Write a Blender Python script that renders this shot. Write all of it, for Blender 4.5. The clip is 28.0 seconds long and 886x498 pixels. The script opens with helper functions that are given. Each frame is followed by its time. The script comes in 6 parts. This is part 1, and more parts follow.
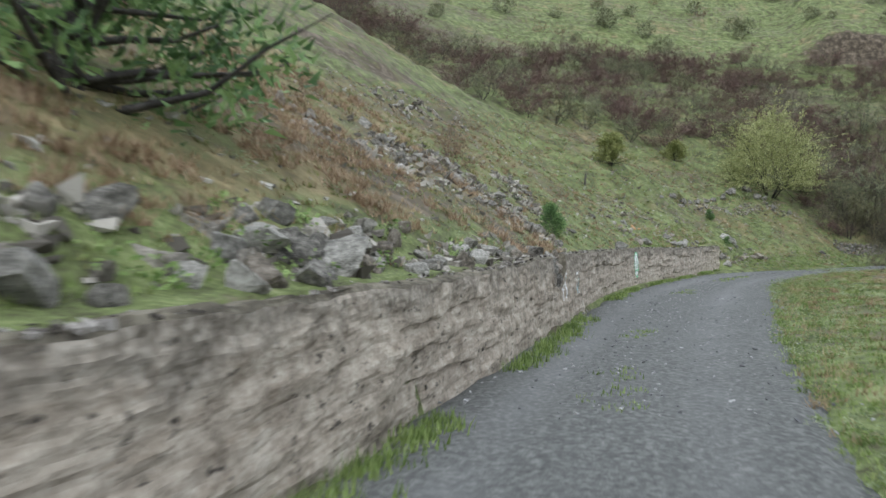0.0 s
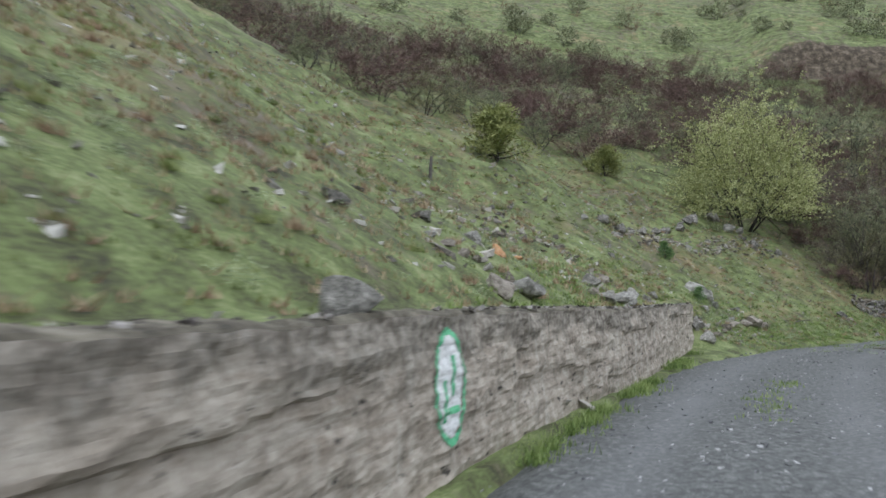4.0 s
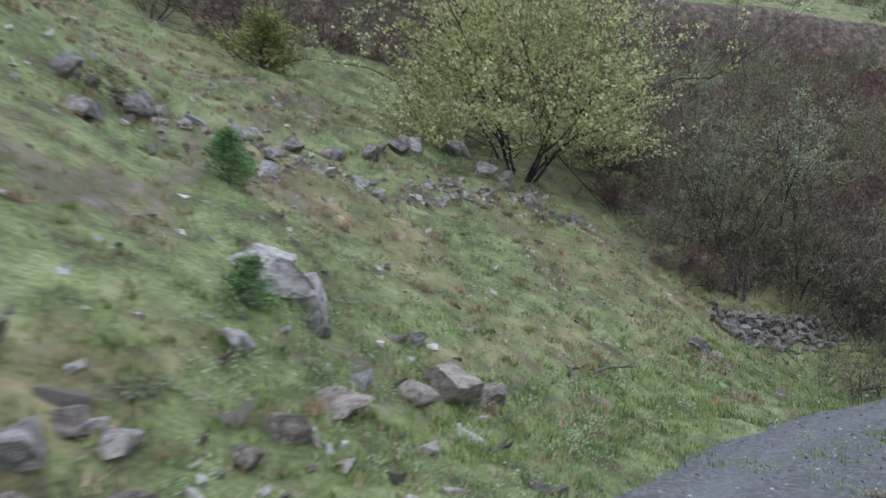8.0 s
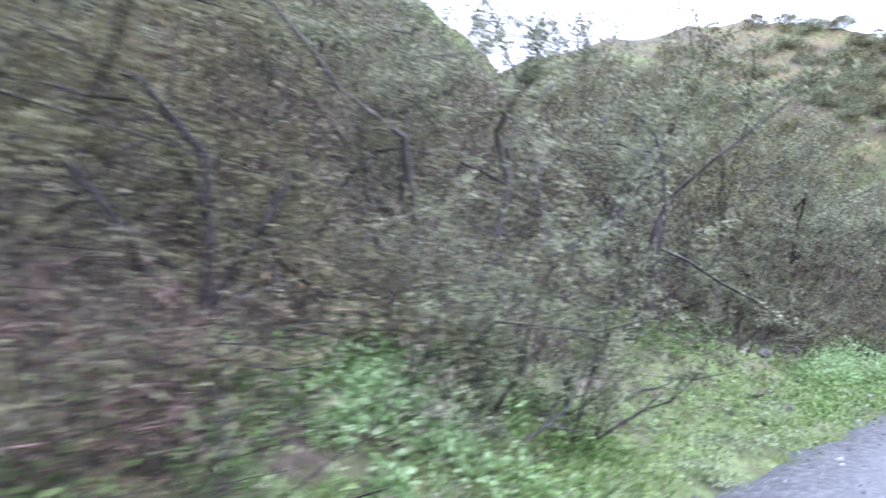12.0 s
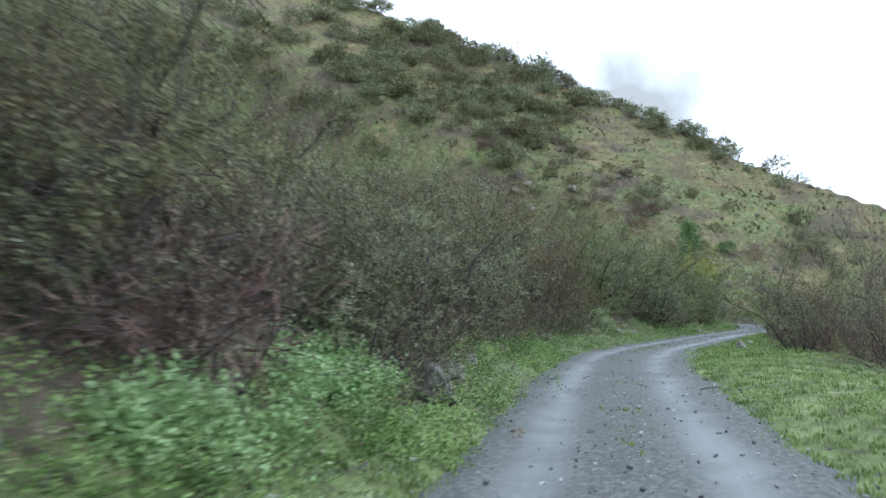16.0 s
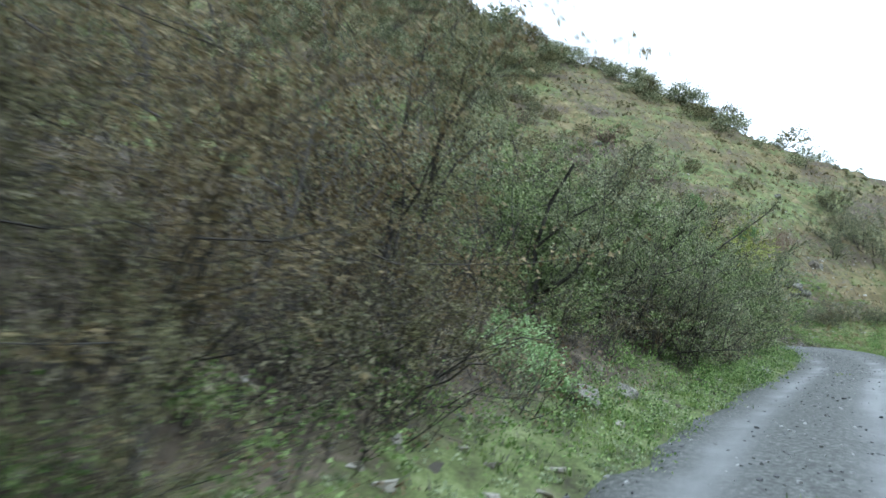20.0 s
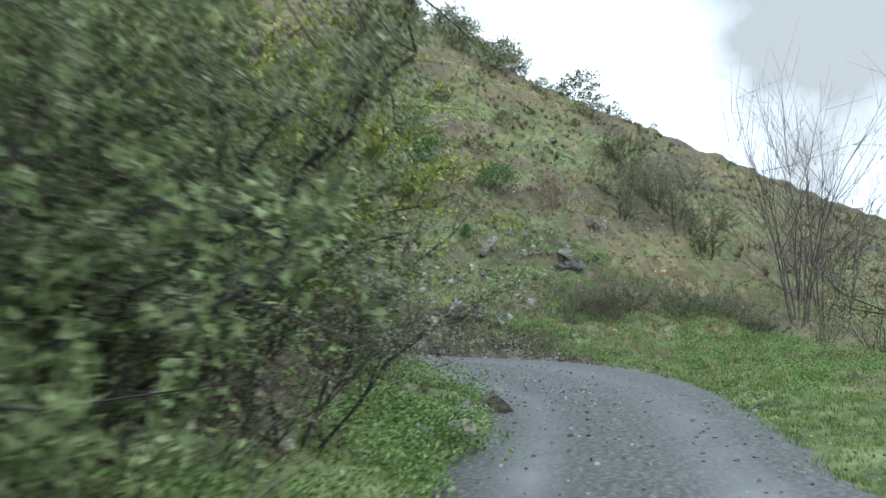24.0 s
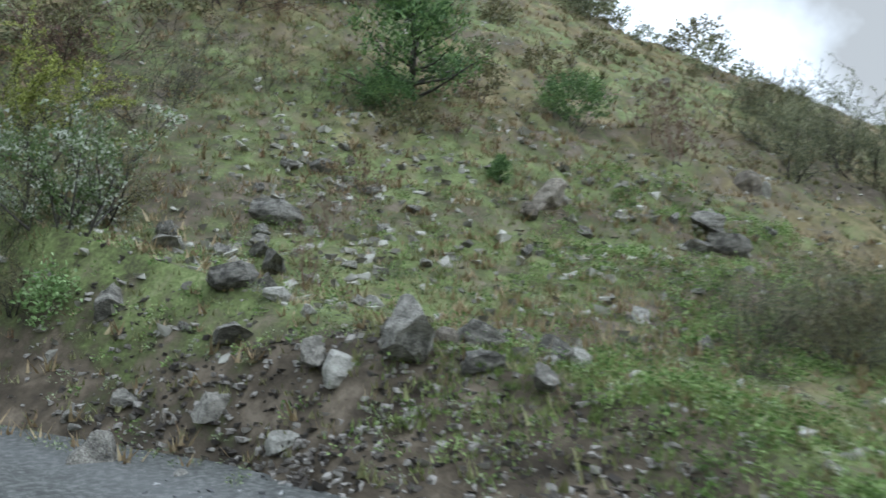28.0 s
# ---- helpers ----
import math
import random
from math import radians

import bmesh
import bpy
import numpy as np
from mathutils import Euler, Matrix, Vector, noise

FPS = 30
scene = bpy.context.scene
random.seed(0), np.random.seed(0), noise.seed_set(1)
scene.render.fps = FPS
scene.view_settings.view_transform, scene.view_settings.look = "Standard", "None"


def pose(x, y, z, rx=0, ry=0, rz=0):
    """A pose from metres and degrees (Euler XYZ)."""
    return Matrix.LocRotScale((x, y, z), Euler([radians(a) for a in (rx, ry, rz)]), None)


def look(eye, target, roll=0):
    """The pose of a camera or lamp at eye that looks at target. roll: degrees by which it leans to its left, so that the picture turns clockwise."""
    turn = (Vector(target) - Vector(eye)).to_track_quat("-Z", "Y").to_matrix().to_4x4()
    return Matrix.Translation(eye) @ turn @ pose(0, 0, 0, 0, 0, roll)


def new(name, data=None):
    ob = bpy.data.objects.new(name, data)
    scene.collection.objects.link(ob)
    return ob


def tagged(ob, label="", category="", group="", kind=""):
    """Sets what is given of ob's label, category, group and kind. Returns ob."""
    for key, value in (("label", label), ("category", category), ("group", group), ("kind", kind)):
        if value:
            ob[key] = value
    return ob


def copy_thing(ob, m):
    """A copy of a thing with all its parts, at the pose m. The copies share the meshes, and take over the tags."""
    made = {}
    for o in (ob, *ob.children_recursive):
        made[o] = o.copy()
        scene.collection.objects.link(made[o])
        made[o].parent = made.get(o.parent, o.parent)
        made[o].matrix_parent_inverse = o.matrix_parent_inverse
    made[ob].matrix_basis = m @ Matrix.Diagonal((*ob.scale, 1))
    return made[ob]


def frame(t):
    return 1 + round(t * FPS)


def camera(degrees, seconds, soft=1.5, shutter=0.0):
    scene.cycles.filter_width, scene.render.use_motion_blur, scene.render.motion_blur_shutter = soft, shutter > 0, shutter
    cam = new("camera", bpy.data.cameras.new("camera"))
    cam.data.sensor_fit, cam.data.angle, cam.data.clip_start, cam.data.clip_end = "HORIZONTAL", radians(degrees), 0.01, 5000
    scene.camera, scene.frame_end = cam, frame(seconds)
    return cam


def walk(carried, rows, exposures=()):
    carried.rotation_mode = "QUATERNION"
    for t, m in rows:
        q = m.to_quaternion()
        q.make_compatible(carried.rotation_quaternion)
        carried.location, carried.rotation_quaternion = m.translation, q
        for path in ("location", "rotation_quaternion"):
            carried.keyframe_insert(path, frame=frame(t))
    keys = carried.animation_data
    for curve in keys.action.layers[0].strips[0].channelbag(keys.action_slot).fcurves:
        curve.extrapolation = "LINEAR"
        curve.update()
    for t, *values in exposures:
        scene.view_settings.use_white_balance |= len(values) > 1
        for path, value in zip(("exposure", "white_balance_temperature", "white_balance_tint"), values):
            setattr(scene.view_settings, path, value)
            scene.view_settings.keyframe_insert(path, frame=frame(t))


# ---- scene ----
# Camera: driven along a gravel mountain track, looking out ahead and to the uphill side.
cam = camera(60.0, 28.0, soft=1.5, shutter=0.38)
PATH = [
    (0.0, 0.000, 0.000, 1.600, 20.00, -0.55, 0.41),
    (0.5, -0.439, 2.744, 1.498, 19.97, -0.42, 0.18),
    (1.0, -0.812, 5.467, 1.427, 19.77, -0.01, 0.14),
    (1.5, -1.044, 8.110, 1.382, 19.55, 0.47, 0.25),
    (2.0, -1.154, 10.678, 1.360, 19.20, 1.10, 0.42),
    (2.5, -1.268, 13.111, 1.346, 18.40, 1.72, 0.18),
    (3.0, -1.330, 15.507, 1.361, 17.44, 2.43, 0.10),
    (3.5, -1.324, 17.889, 1.392, 16.33, 3.14, 0.14),
    (4.0, -1.235, 20.278, 1.426, 15.07, 3.72, 0.26),
    (4.5, -1.048, 22.696, 1.451, 13.68, 4.07, 0.36),
    (5.0, -0.747, 25.165, 1.455, 12.17, 4.07, 0.34),
    (5.5, -0.357, 27.657, 1.439, 10.45, 4.18, 0.34),
    (6.0, 0.090, 30.156, 1.412, 8.79, 4.11, 0.16),
    (6.5, 0.590, 32.596, 1.393, 7.21, 4.25, 0.16),
    (7.0, 1.115, 34.953, 1.377, 5.66, 4.47, 0.22),
    (7.5, 1.664, 37.238, 1.343, 4.29, 4.54, 0.03),
    (8.0, 2.196, 39.415, 1.308, 3.01, 4.70, -0.04),
    (8.5, 2.882, 41.645, 1.267, 1.44, 4.76, -0.22),
    (9.0, 3.700, 43.832, 1.221, -0.57, 4.57, -0.42),
    (9.5, 4.797, 45.979, 1.210, -3.31, 4.51, -0.40),
    (10.0, 6.168, 47.881, 1.220, -7.19, 4.63, -0.35),
    (10.5, 7.850, 49.578, 1.251, -12.04, 4.88, -0.26),
    (11.0, 9.775, 51.115, 1.286, -17.27, 5.31, 0.40),
    (11.5, 11.902, 52.453, 1.323, -23.38, 5.52, 0.71),
    (12.0, 14.183, 53.663, 1.357, -29.28, 5.65, 0.98),
    (12.5, 16.583, 54.787, 1.386, -34.74, 5.40, 1.10),
    (13.0, 19.098, 55.853, 1.411, -39.58, 5.33, 1.52),
    (13.5, 21.701, 56.902, 1.427, -44.13, 5.31, 1.35),
    (14.0, 24.387, 57.864, 1.446, -48.43, 5.25, 1.07),
    (14.5, 27.149, 58.748, 1.459, -52.33, 5.17, 0.86),
    (15.0, 29.979, 59.563, 1.455, -55.68, 5.07, 0.76),
    (15.5, 32.871, 60.317, 1.425, -58.35, 4.94, 0.67),
    (16.0, 35.817, 61.020, 1.363, -60.18, 4.80, 0.38),
    (16.5, 38.713, 61.820, 1.292, -61.23, 4.57, 0.12),
    (17.0, 41.587, 62.687, 1.274, -61.74, 4.47, -0.20),
    (17.5, 44.373, 63.543, 1.314, -61.79, 4.63, -0.24),
    (18.0, 47.072, 64.418, 1.374, -61.80, 4.71, -0.38),
    (18.5, 49.701, 65.318, 1.432, -61.65, 4.85, -0.51),
    (19.0, 52.312, 66.191, 1.471, -61.56, 4.94, -0.67),
    (19.5, 54.969, 66.953, 1.502, -61.55, 5.10, -0.63),
    (20.0, 57.707, 67.561, 1.505, -61.88, 5.24, -0.58),
    (20.5, 60.572, 67.972, 1.489, -63.15, 5.25, -0.63),
    (21.0, 63.590, 68.153, 1.482, -65.50, 5.30, -0.52),
    (21.5, 66.677, 68.224, 1.500, -68.29, 5.46, -0.31),
    (22.0, 69.761, 68.193, 1.529, -70.76, 5.30, -0.35),
    (22.5, 72.753, 68.116, 1.555, -72.74, 5.34, -0.27),
    (23.0, 75.619, 68.026, 1.570, -74.09, 5.18, -0.20),
    (23.5, 78.356, 67.937, 1.573, -74.99, 4.93, -0.18),
    (24.0, 80.960, 67.865, 1.559, -75.58, 4.70, -0.24),
    (24.5, 83.428, 67.824, 1.539, -76.03, 4.60, -0.35),
    (25.0, 85.758, 67.828, 1.518, -76.51, 4.76, -0.47),
    (25.5, 87.936, 67.873, 1.506, -76.79, 4.90, -0.55),
    (26.0, 89.918, 67.984, 1.509, -76.85, 5.17, -0.64),
    (26.5, 91.672, 68.239, 1.531, -76.74, 5.40, -0.88),
    (27.0, 93.213, 68.671, 1.579, -76.24, 5.65, -1.11),
    (27.5, 94.549, 69.308, 1.620, -73.89, 5.86, -1.59),
    (28.0, 95.711, 70.129, 1.651, -69.01, 5.97, -1.82),
]
walk(cam, [(t, pose(x, y, z, 90 + pitch, roll, yaw)) for t, x, y, z, yaw, pitch, roll in PATH],
     [(0, 0.72, 5800, 8), (4, 0.6, 5700, 10), (7, 0.55, 5400, 16), (8, 0.72, 5350, 18), (9, 0.82, 5200, 20), (10.5, 1.35, 5050, 19), (12, 2.1, 5050, 26), (13.5, 1.65, 5050, 19), (15.5, 1.05, 5200, 7), (18, 0.85, 5450, 2), (20, 1.1, 5250, 1), (21, 1.4, 5150, 4), (22.5, 1.0, 5300, 2), (25, 0.88, 5500, 2), (26, 0.45, 5600, 2), (27, 0.45, 5550, 3), (28, 0.78, 5450, 5)])

# ---- light: overcast sky, weak wide sun ----
world = bpy.data.worlds.new("overcast_sky")
scene.world = world
world.use_nodes = True
wn, wl = world.node_tree.nodes, world.node_tree.links
bg = wn["Background"]
sky = wn.new("ShaderNodeTexSky")
sky.sky_type = "NISHITA"
sky.sun_disc = False
sky.sun_elevation, sky.sun_rotation = radians(48), radians(120)
clouds = wn.new("ShaderNodeTexNoise")
clouds.inputs["Scale"].default_value, clouds.inputs["Detail"].default_value = 2.0, 7
cloud_ramp = wn.new("ShaderNodeValToRGB")
cloud_ramp.color_ramp.elements[0].position, cloud_ramp.color_ramp.elements[0].color = 0.34, (3.3, 3.1, 2.85, 1)
cloud_ramp.color_ramp.elements[1].position, cloud_ramp.color_ramp.elements[1].color = 0.50, (10.5, 10.6, 10.8, 1)
sky_at, sky_map = wn.new("ShaderNodeTexCoord"), wn.new("ShaderNodeMapping")
sky_map.inputs["Location"].default_value = (3.1, 0.4, 1.7)
wl.new(sky_at.outputs["Generated"], sky_map.inputs["Vector"])
wl.new(sky_map.outputs["Vector"], clouds.inputs["Vector"])
bank_way, bank_edge, bank_less = wn.new("ShaderNodeVectorMath"), wn.new("ShaderNodeMapRange"), wn.new("ShaderNodeMath")
bank_way.operation, bank_less.operation = "DOT_PRODUCT", "SUBTRACT"
bank_way.inputs[1].default_value = (0.91, -0.17, 0.38)
bank_edge.inputs["From Min"].default_value, bank_edge.inputs["From Max"].default_value, bank_edge.inputs["To Max"].default_value = 0.955, 0.995, 0.17
wl.new(sky_at.outputs["Generated"], bank_way.inputs[0])
wl.new(bank_way.outputs["Value"], bank_edge.inputs["Value"])
wl.new(clouds.outputs["Fac"], bank_less.inputs[0])
wl.new(bank_edge.outputs["Result"], bank_less.inputs[1])
wl.new(bank_less.outputs[0], cloud_ramp.inputs["Fac"])
blend = wn.new("ShaderNodeMix")
blend.data_type = "RGBA"
blend.inputs["Factor"].default_value = 0.97
wl.new(sky.outputs["Color"], blend.inputs["A"])
wl.new(cloud_ramp.outputs["Color"], blend.inputs["B"])
wl.new(blend.outputs["Result"], bg.inputs["Color"])
bg.inputs["Strength"].default_value = 0.11

sun = new("sun", bpy.data.lights.new("sun", "SUN"))
sun.data.energy, sun.data.angle, sun.data.color = 0.9, radians(25), (1.0, 0.97, 0.92)
sun.matrix_world = look((60, -40, 90), (60, 40, 0))


# ---- materials ----
def material(name, colours, scale=3.0, rough=0.9, bump=0.3, detail=8, fine=40.0, by="object", spread=0.0, metal=0.0, trans=0.0):
    """A procedural surface: a ramp of colours over two scales of noise, with bump; spread varies it from piece to piece."""
    m = bpy.data.materials.new(name)
    m.use_nodes = True
    n, l = m.node_tree.nodes, m.node_tree.links
    b = n["Principled BSDF"]
    b.inputs["Roughness"].default_value, b.inputs["Metallic"].default_value = rough, metal
    b.inputs["Specular IOR Level"].default_value = 0.3
    tc = n.new("ShaderNodeTexCoord")
    big = n.new("ShaderNodeTexNoise")
    big.inputs["Scale"].default_value, big.inputs["Detail"].default_value, big.inputs["Roughness"].default_value = scale, detail, 0.65
    small = n.new("ShaderNodeTexNoise")
    small.inputs["Scale"].default_value, small.inputs["Detail"].default_value = fine, 3
    for t in (big, small):
        l.new(tc.outputs["Object"], t.inputs["Vector"])
    ramp = n.new("ShaderNodeValToRGB")
    el = ramp.color_ramp.elements
    while len(el) < len(colours):
        el.new(0.5)
    for i, c in enumerate(colours):
        el[i].position = 0.36 + 0.27 * i / max(1, len(colours) - 1)
        el[i].color = (*c, 1)
    mix = n.new("ShaderNodeMath")
    mix.operation = "MULTIPLY_ADD"
    mix.inputs[1].default_value = 0.35
    l.new(small.outputs["Fac"], mix.inputs[0])
    sc = n.new("ShaderNodeMath")
    sc.operation = "MULTIPLY_ADD"
    sc.inputs[1].default_value, sc.inputs[2].default_value = 0.75, -0.05
    l.new(big.outputs["Fac"], sc.inputs[0])
    l.new(sc.outputs[0], mix.inputs[2])
    last = mix.outputs[0]
    if spread:
        if by == "island":
            g = n.new("ShaderNodeNewGeometry")
            rnd = g.outputs["Random Per Island"]
        else:
            g = n.new("ShaderNodeObjectInfo")
            rnd = g.outputs["Random"]
        add = n.new("ShaderNodeMath")
        add.operation = "MULTIPLY_ADD"
        add.inputs[1].default_value = spread
        l.new(rnd, add.inputs[0])
        l.new(last, add.inputs[2])
        sub = n.new("ShaderNodeMath")
        sub.operation = "SUBTRACT"
        sub.inputs[1].default_value = spread / 2
        l.new(add.outputs[0], sub.inputs[0])
        last = sub.outputs[0]
    l.new(last, ramp.inputs["Fac"])
    l.new(ramp.outputs["Color"], b.inputs["Base Color"])
    if bump:
        bp = n.new("ShaderNodeBump")
        bp.inputs["Strength"].default_value, bp.inputs["Distance"].default_value = bump, 0.03
        l.new(mix.outputs[0], bp.inputs["Height"])
        l.new(bp.outputs["Normal"], b.inputs["Normal"])
    if trans:
        tr = n.new("ShaderNodeBsdfTranslucent")
        l.new(ramp.outputs["Color"], tr.inputs["Color"])
        ms = n.new("ShaderNodeMixShader")
        ms.inputs["Fac"].default_value = trans
        l.new(b.outputs[0], ms.inputs[1])
        l.new(tr.outputs[0], ms.inputs[2])
        l.new(ms.outputs[0], n["Material Output"].inputs["Surface"])
    return m


def leaf(name, colours, trans=0.3):
    return material(name, colours, 1.2, 0.6, 0.0, 2, 8.0, "island", 0.4, 0.0, trans)


def turf(name, colours, trans=0.3):
    return material(name, colours, 2.6, 0.65, 0.0, 6, 9.0, "island", 0.16, 0.0, trans)


M_ROCK = material("grey_rock", [(0.05, 0.047, 0.041), (0.168, 0.158, 0.138), (0.34, 0.322, 0.283)], 5.0, 0.9, 1.0, spread=0.14)
M_PALE = material("pale_lichen_rock", [(0.09, 0.086, 0.075), (0.23, 0.22, 0.195), (0.40, 0.385, 0.345)], 6, 0.9, 1.0, spread=0.16)
M_RUST = material("orange_lichen_rock", [(0.25, 0.16, 0.10), (0.45, 0.24, 0.11), (0.5, 0.33, 0.2)], 3, 0.9, 0.6)
M_ROAD = material("wet_gravel", [(0.03, 0.031, 0.029), (0.076, 0.078, 0.073), (0.18, 0.18, 0.17)], 16.0, 0.62, 0.10, 15, 110.0)
M_STONES = material("road_pebbles", [(0.10, 0.10, 0.105), (0.18, 0.18, 0.18), (0.36, 0.36, 0.35)], 2, 0.8, 0.2, by="island", spread=0.7)
M_WALL = material("stained_concrete", [(0.20, 0.17, 0.135), (0.315, 0.272, 0.218), (0.40, 0.35, 0.285), (0.48, 0.43, 0.36)], 4.0, 0.92, 1.0, 14, 30.0)


def add_streaks(m):
    """Rough layers from the pouring, dark pits, and pale lime runs down the face of the far length."""
    n, l = m.node_tree.nodes, m.node_tree.links
    b = n["Principled BSDF"]
    tc = n.new("ShaderNodeTexCoord")

    def stretched(scale, size, detail, lo, hi):
        mp, nz, mr = n.new("ShaderNodeMapping"), n.new("ShaderNodeTexNoise"), n.new("ShaderNodeMapRange")
        mp.inputs["Scale"].default_value = scale
        nz.inputs["Scale"].default_value, nz.inputs["Detail"].default_value, nz.inputs["Roughness"].default_value = size, detail, 0.65
        mr.inputs["From Min"].default_value, mr.inputs["From Max"].default_value = lo, hi
        l.new(tc.outputs["Object"], mp.inputs["Vector"])
        l.new(mp.outputs["Vector"], nz.inputs["Vector"])
        l.new(nz.outputs["Fac"], mr.inputs["Value"])
        return mr.outputs["Result"]

    def over(fac, colour, how="MIX"):
        mx = n.new("ShaderNodeMix")
        mx.data_type, mx.blend_type = "RGBA", how
        l.new(fac, mx.inputs["Factor"])
        l.new(b.inputs["Base Color"].links[0].from_socket, mx.inputs["A"])
        mx.inputs["B"].default_value = (*colour, 1)
        l.new(mx.outputs["Result"], b.inputs["Base Color"])

    over(stretched((0.9, 0.9, 5.0), 2.2, 12, 0.48, 0.72), (0.6, 0.56, 0.52), "MULTIPLY")
    far = n.new("ShaderNodeSeparateXYZ")
    l.new(tc.outputs["Object"], far.inputs["Vector"])
    mr = n.new("ShaderNodeMapRange")
    mr.inputs["From Min"].default_value, mr.inputs["From Max"].default_value, mr.inputs["To Max"].default_value = 19.0, 26.0, 0.75
    l.new(far.outputs["Y"], mr.inputs["Value"])
    runs = n.new("ShaderNodeMath")
    runs.operation = "MULTIPLY"
    l.new(stretched((4.5, 4.5, 0.3), 1.6, 9, 0.52, 0.64), runs.inputs[0])
    l.new(mr.outputs["Result"], runs.inputs[1])
    over(runs.outputs[0], (0.47, 0.435, 0.365))
    over(stretched((1.0, 1.0, 2.4), 5.5, 6, 0.60, 0.66), (0.055, 0.047, 0.038))


add_streaks(M_WALL)


def add_lost_render(m):
    """The upper part has lost its skin: bare dark aggregate with a ragged lower border."""
    n, l = m.node_tree.nodes, m.node_tree.links
    b = n["Principled BSDF"]
    old = b.inputs["Base Color"].links[0].from_socket
    tc, sep, nz, grit = n.new("ShaderNodeTexCoord"), n.new("ShaderNodeSeparateXYZ"), n.new("ShaderNodeTexNoise"), n.new("ShaderNodeTexNoise")
    nz.inputs["Scale"].default_value, nz.inputs["Detail"].default_value, nz.inputs["Roughness"].default_value = 0.9, 10, 0.7
    grit.inputs["Scale"].default_value, grit.inputs["Detail"].default_value = 14.0, 8
    for t in (nz, grit):
        l.new(tc.outputs["Object"], t.inputs["Vector"])
    l.new(tc.outputs["Object"], sep.inputs["Vector"])
    add = n.new("ShaderNodeMath")
    add.operation = "MULTIPLY_ADD"
    add.inputs[1].default_value = 1.6
    l.new(nz.outputs["Fac"], add.inputs[0])
    l.new(sep.outputs["Z"], add.inputs[2])
    rm = n.new("ShaderNodeMapRange")
    rm.inputs["From Min"].default_value, rm.inputs["From Max"].default_value, rm.inputs["To Max"].default_value = 1.74, 1.94, 0.65
    l.new(add.outputs[0], rm.inputs["Value"])
    ag = n.new("ShaderNodeValToRGB")
    for e, (q, c) in zip((ag.color_ramp.elements[0], ag.color_ramp.elements.new(0.5), ag.color_ramp.elements[-1]),
                         ((0.36, (0.055, 0.048, 0.038)), (0.5, (0.16, 0.142, 0.115)), (0.64, (0.33, 0.305, 0.26)))):
        e.position, e.color = q, (*c, 1)
    l.new(grit.outputs["Fac"], ag.inputs["Fac"])
    mx = n.new("ShaderNodeMix")
    mx.data_type = "RGBA"
    l.new(rm.outputs["Result"], mx.inputs["Factor"])
    l.new(old, mx.inputs["A"])
    l.new(ag.outputs["Color"], mx.inputs["B"])
    l.new(mx.outputs["Result"], b.inputs["Base Color"])


add_lost_render(M_WALL)
# Dirt on the wall's crown, coloured darker to offset sky light on upward faces.
M_WALLTOP = material("darkened_crown_dirt", [(0.04, 0.034, 0.025), (0.10, 0.088, 0.064), (0.19, 0.17, 0.13)], 3.0, 0.95, 1.0, 12, 20.0)
M_BARK = material("dark_bark", [(0.022, 0.02, 0.018), (0.055, 0.05, 0.045), (0.11, 0.10, 0.09)], 6, 0.95, 0.4, spread=0.2)
M_TWIG = material("red_brown_twigs", [(0.055, 0.033, 0.029), (0.125, 0.077, 0.067), (0.215, 0.145, 0.122)], 1.5, 0.95, 0.0, by="island", spread=0.4)
M_PALEBARK = material("grey_bark", [(0.07, 0.058, 0.05), (0.13, 0.11, 0.095), (0.2, 0.175, 0.15)], 6, 0.95, 0.2)
L_GREY = leaf("grey_green_leaves", [(0.09, 0.10, 0.05), (0.20, 0.214, 0.115), (0.365, 0.38, 0.235)])
L_LUSH = leaf("soft_green_leaves", [(0.075, 0.10, 0.035), (0.175, 0.225, 0.085), (0.33, 0.385, 0.18)])
L_OLIVE = leaf("olive_leaves", [(0.072, 0.066, 0.03), (0.15, 0.14, 0.068), (0.27, 0.26, 0.135)])
L_YELLOW = leaf("yellow_green_leaves", [(0.20, 0.215, 0.08), (0.36, 0.38, 0.155), (0.51, 0.525, 0.26)])
L_FRESH = leaf("fresh_green_leaves", [(0.075, 0.13, 0.03), (0.17, 0.265, 0.07), (0.32, 0.42, 0.16)])
L_RUST = leaf("rusty_leaves", [(0.12, 0.085, 0.055), (0.20, 0.145, 0.09), (0.29, 0.22, 0.13)])
L_RUSTY = leaf("orange_brown_buds", [(0.09, 0.068, 0.032), (0.185, 0.14, 0.068), (0.29, 0.235, 0.125)])
L_NEEDLE = leaf("dark_green_needles", [(0.06, 0.115, 0.04), (0.13, 0.22, 0.075), (0.23, 0.34, 0.125)], 0.2)
L_GRASS = turf("mixed_grass", [(0.062, 0.08, 0.022), (0.155, 0.19, 0.055), (0.28, 0.30, 0.115)])
M_SAP = material("reddish_bark", [(0.10, 0.06, 0.05), (0.19, 0.12, 0.10), (0.27, 0.19, 0.16)], 6, 0.95, 0.0)
M_BROWNROCK = material("brown_rock", [(0.07, 0.06, 0.047), (0.18, 0.156, 0.125), (0.31, 0.275, 0.23)], 5.0, 0.9, 1.0, spread=0.14)
M_ROCKBITS = material("scree_stone", [(0.095, 0.085, 0.07), (0.215, 0.195, 0.165), (0.37, 0.345, 0.30)], 2.5, 0.9, 0.3, by="island", spread=0.6)
M_PALEBITS = material("pale_stone", [(0.13, 0.122, 0.10), (0.25, 0.238, 0.205), (0.42, 0.405, 0.36)], 2.5, 0.9, 0.3, by="island", spread=0.6)
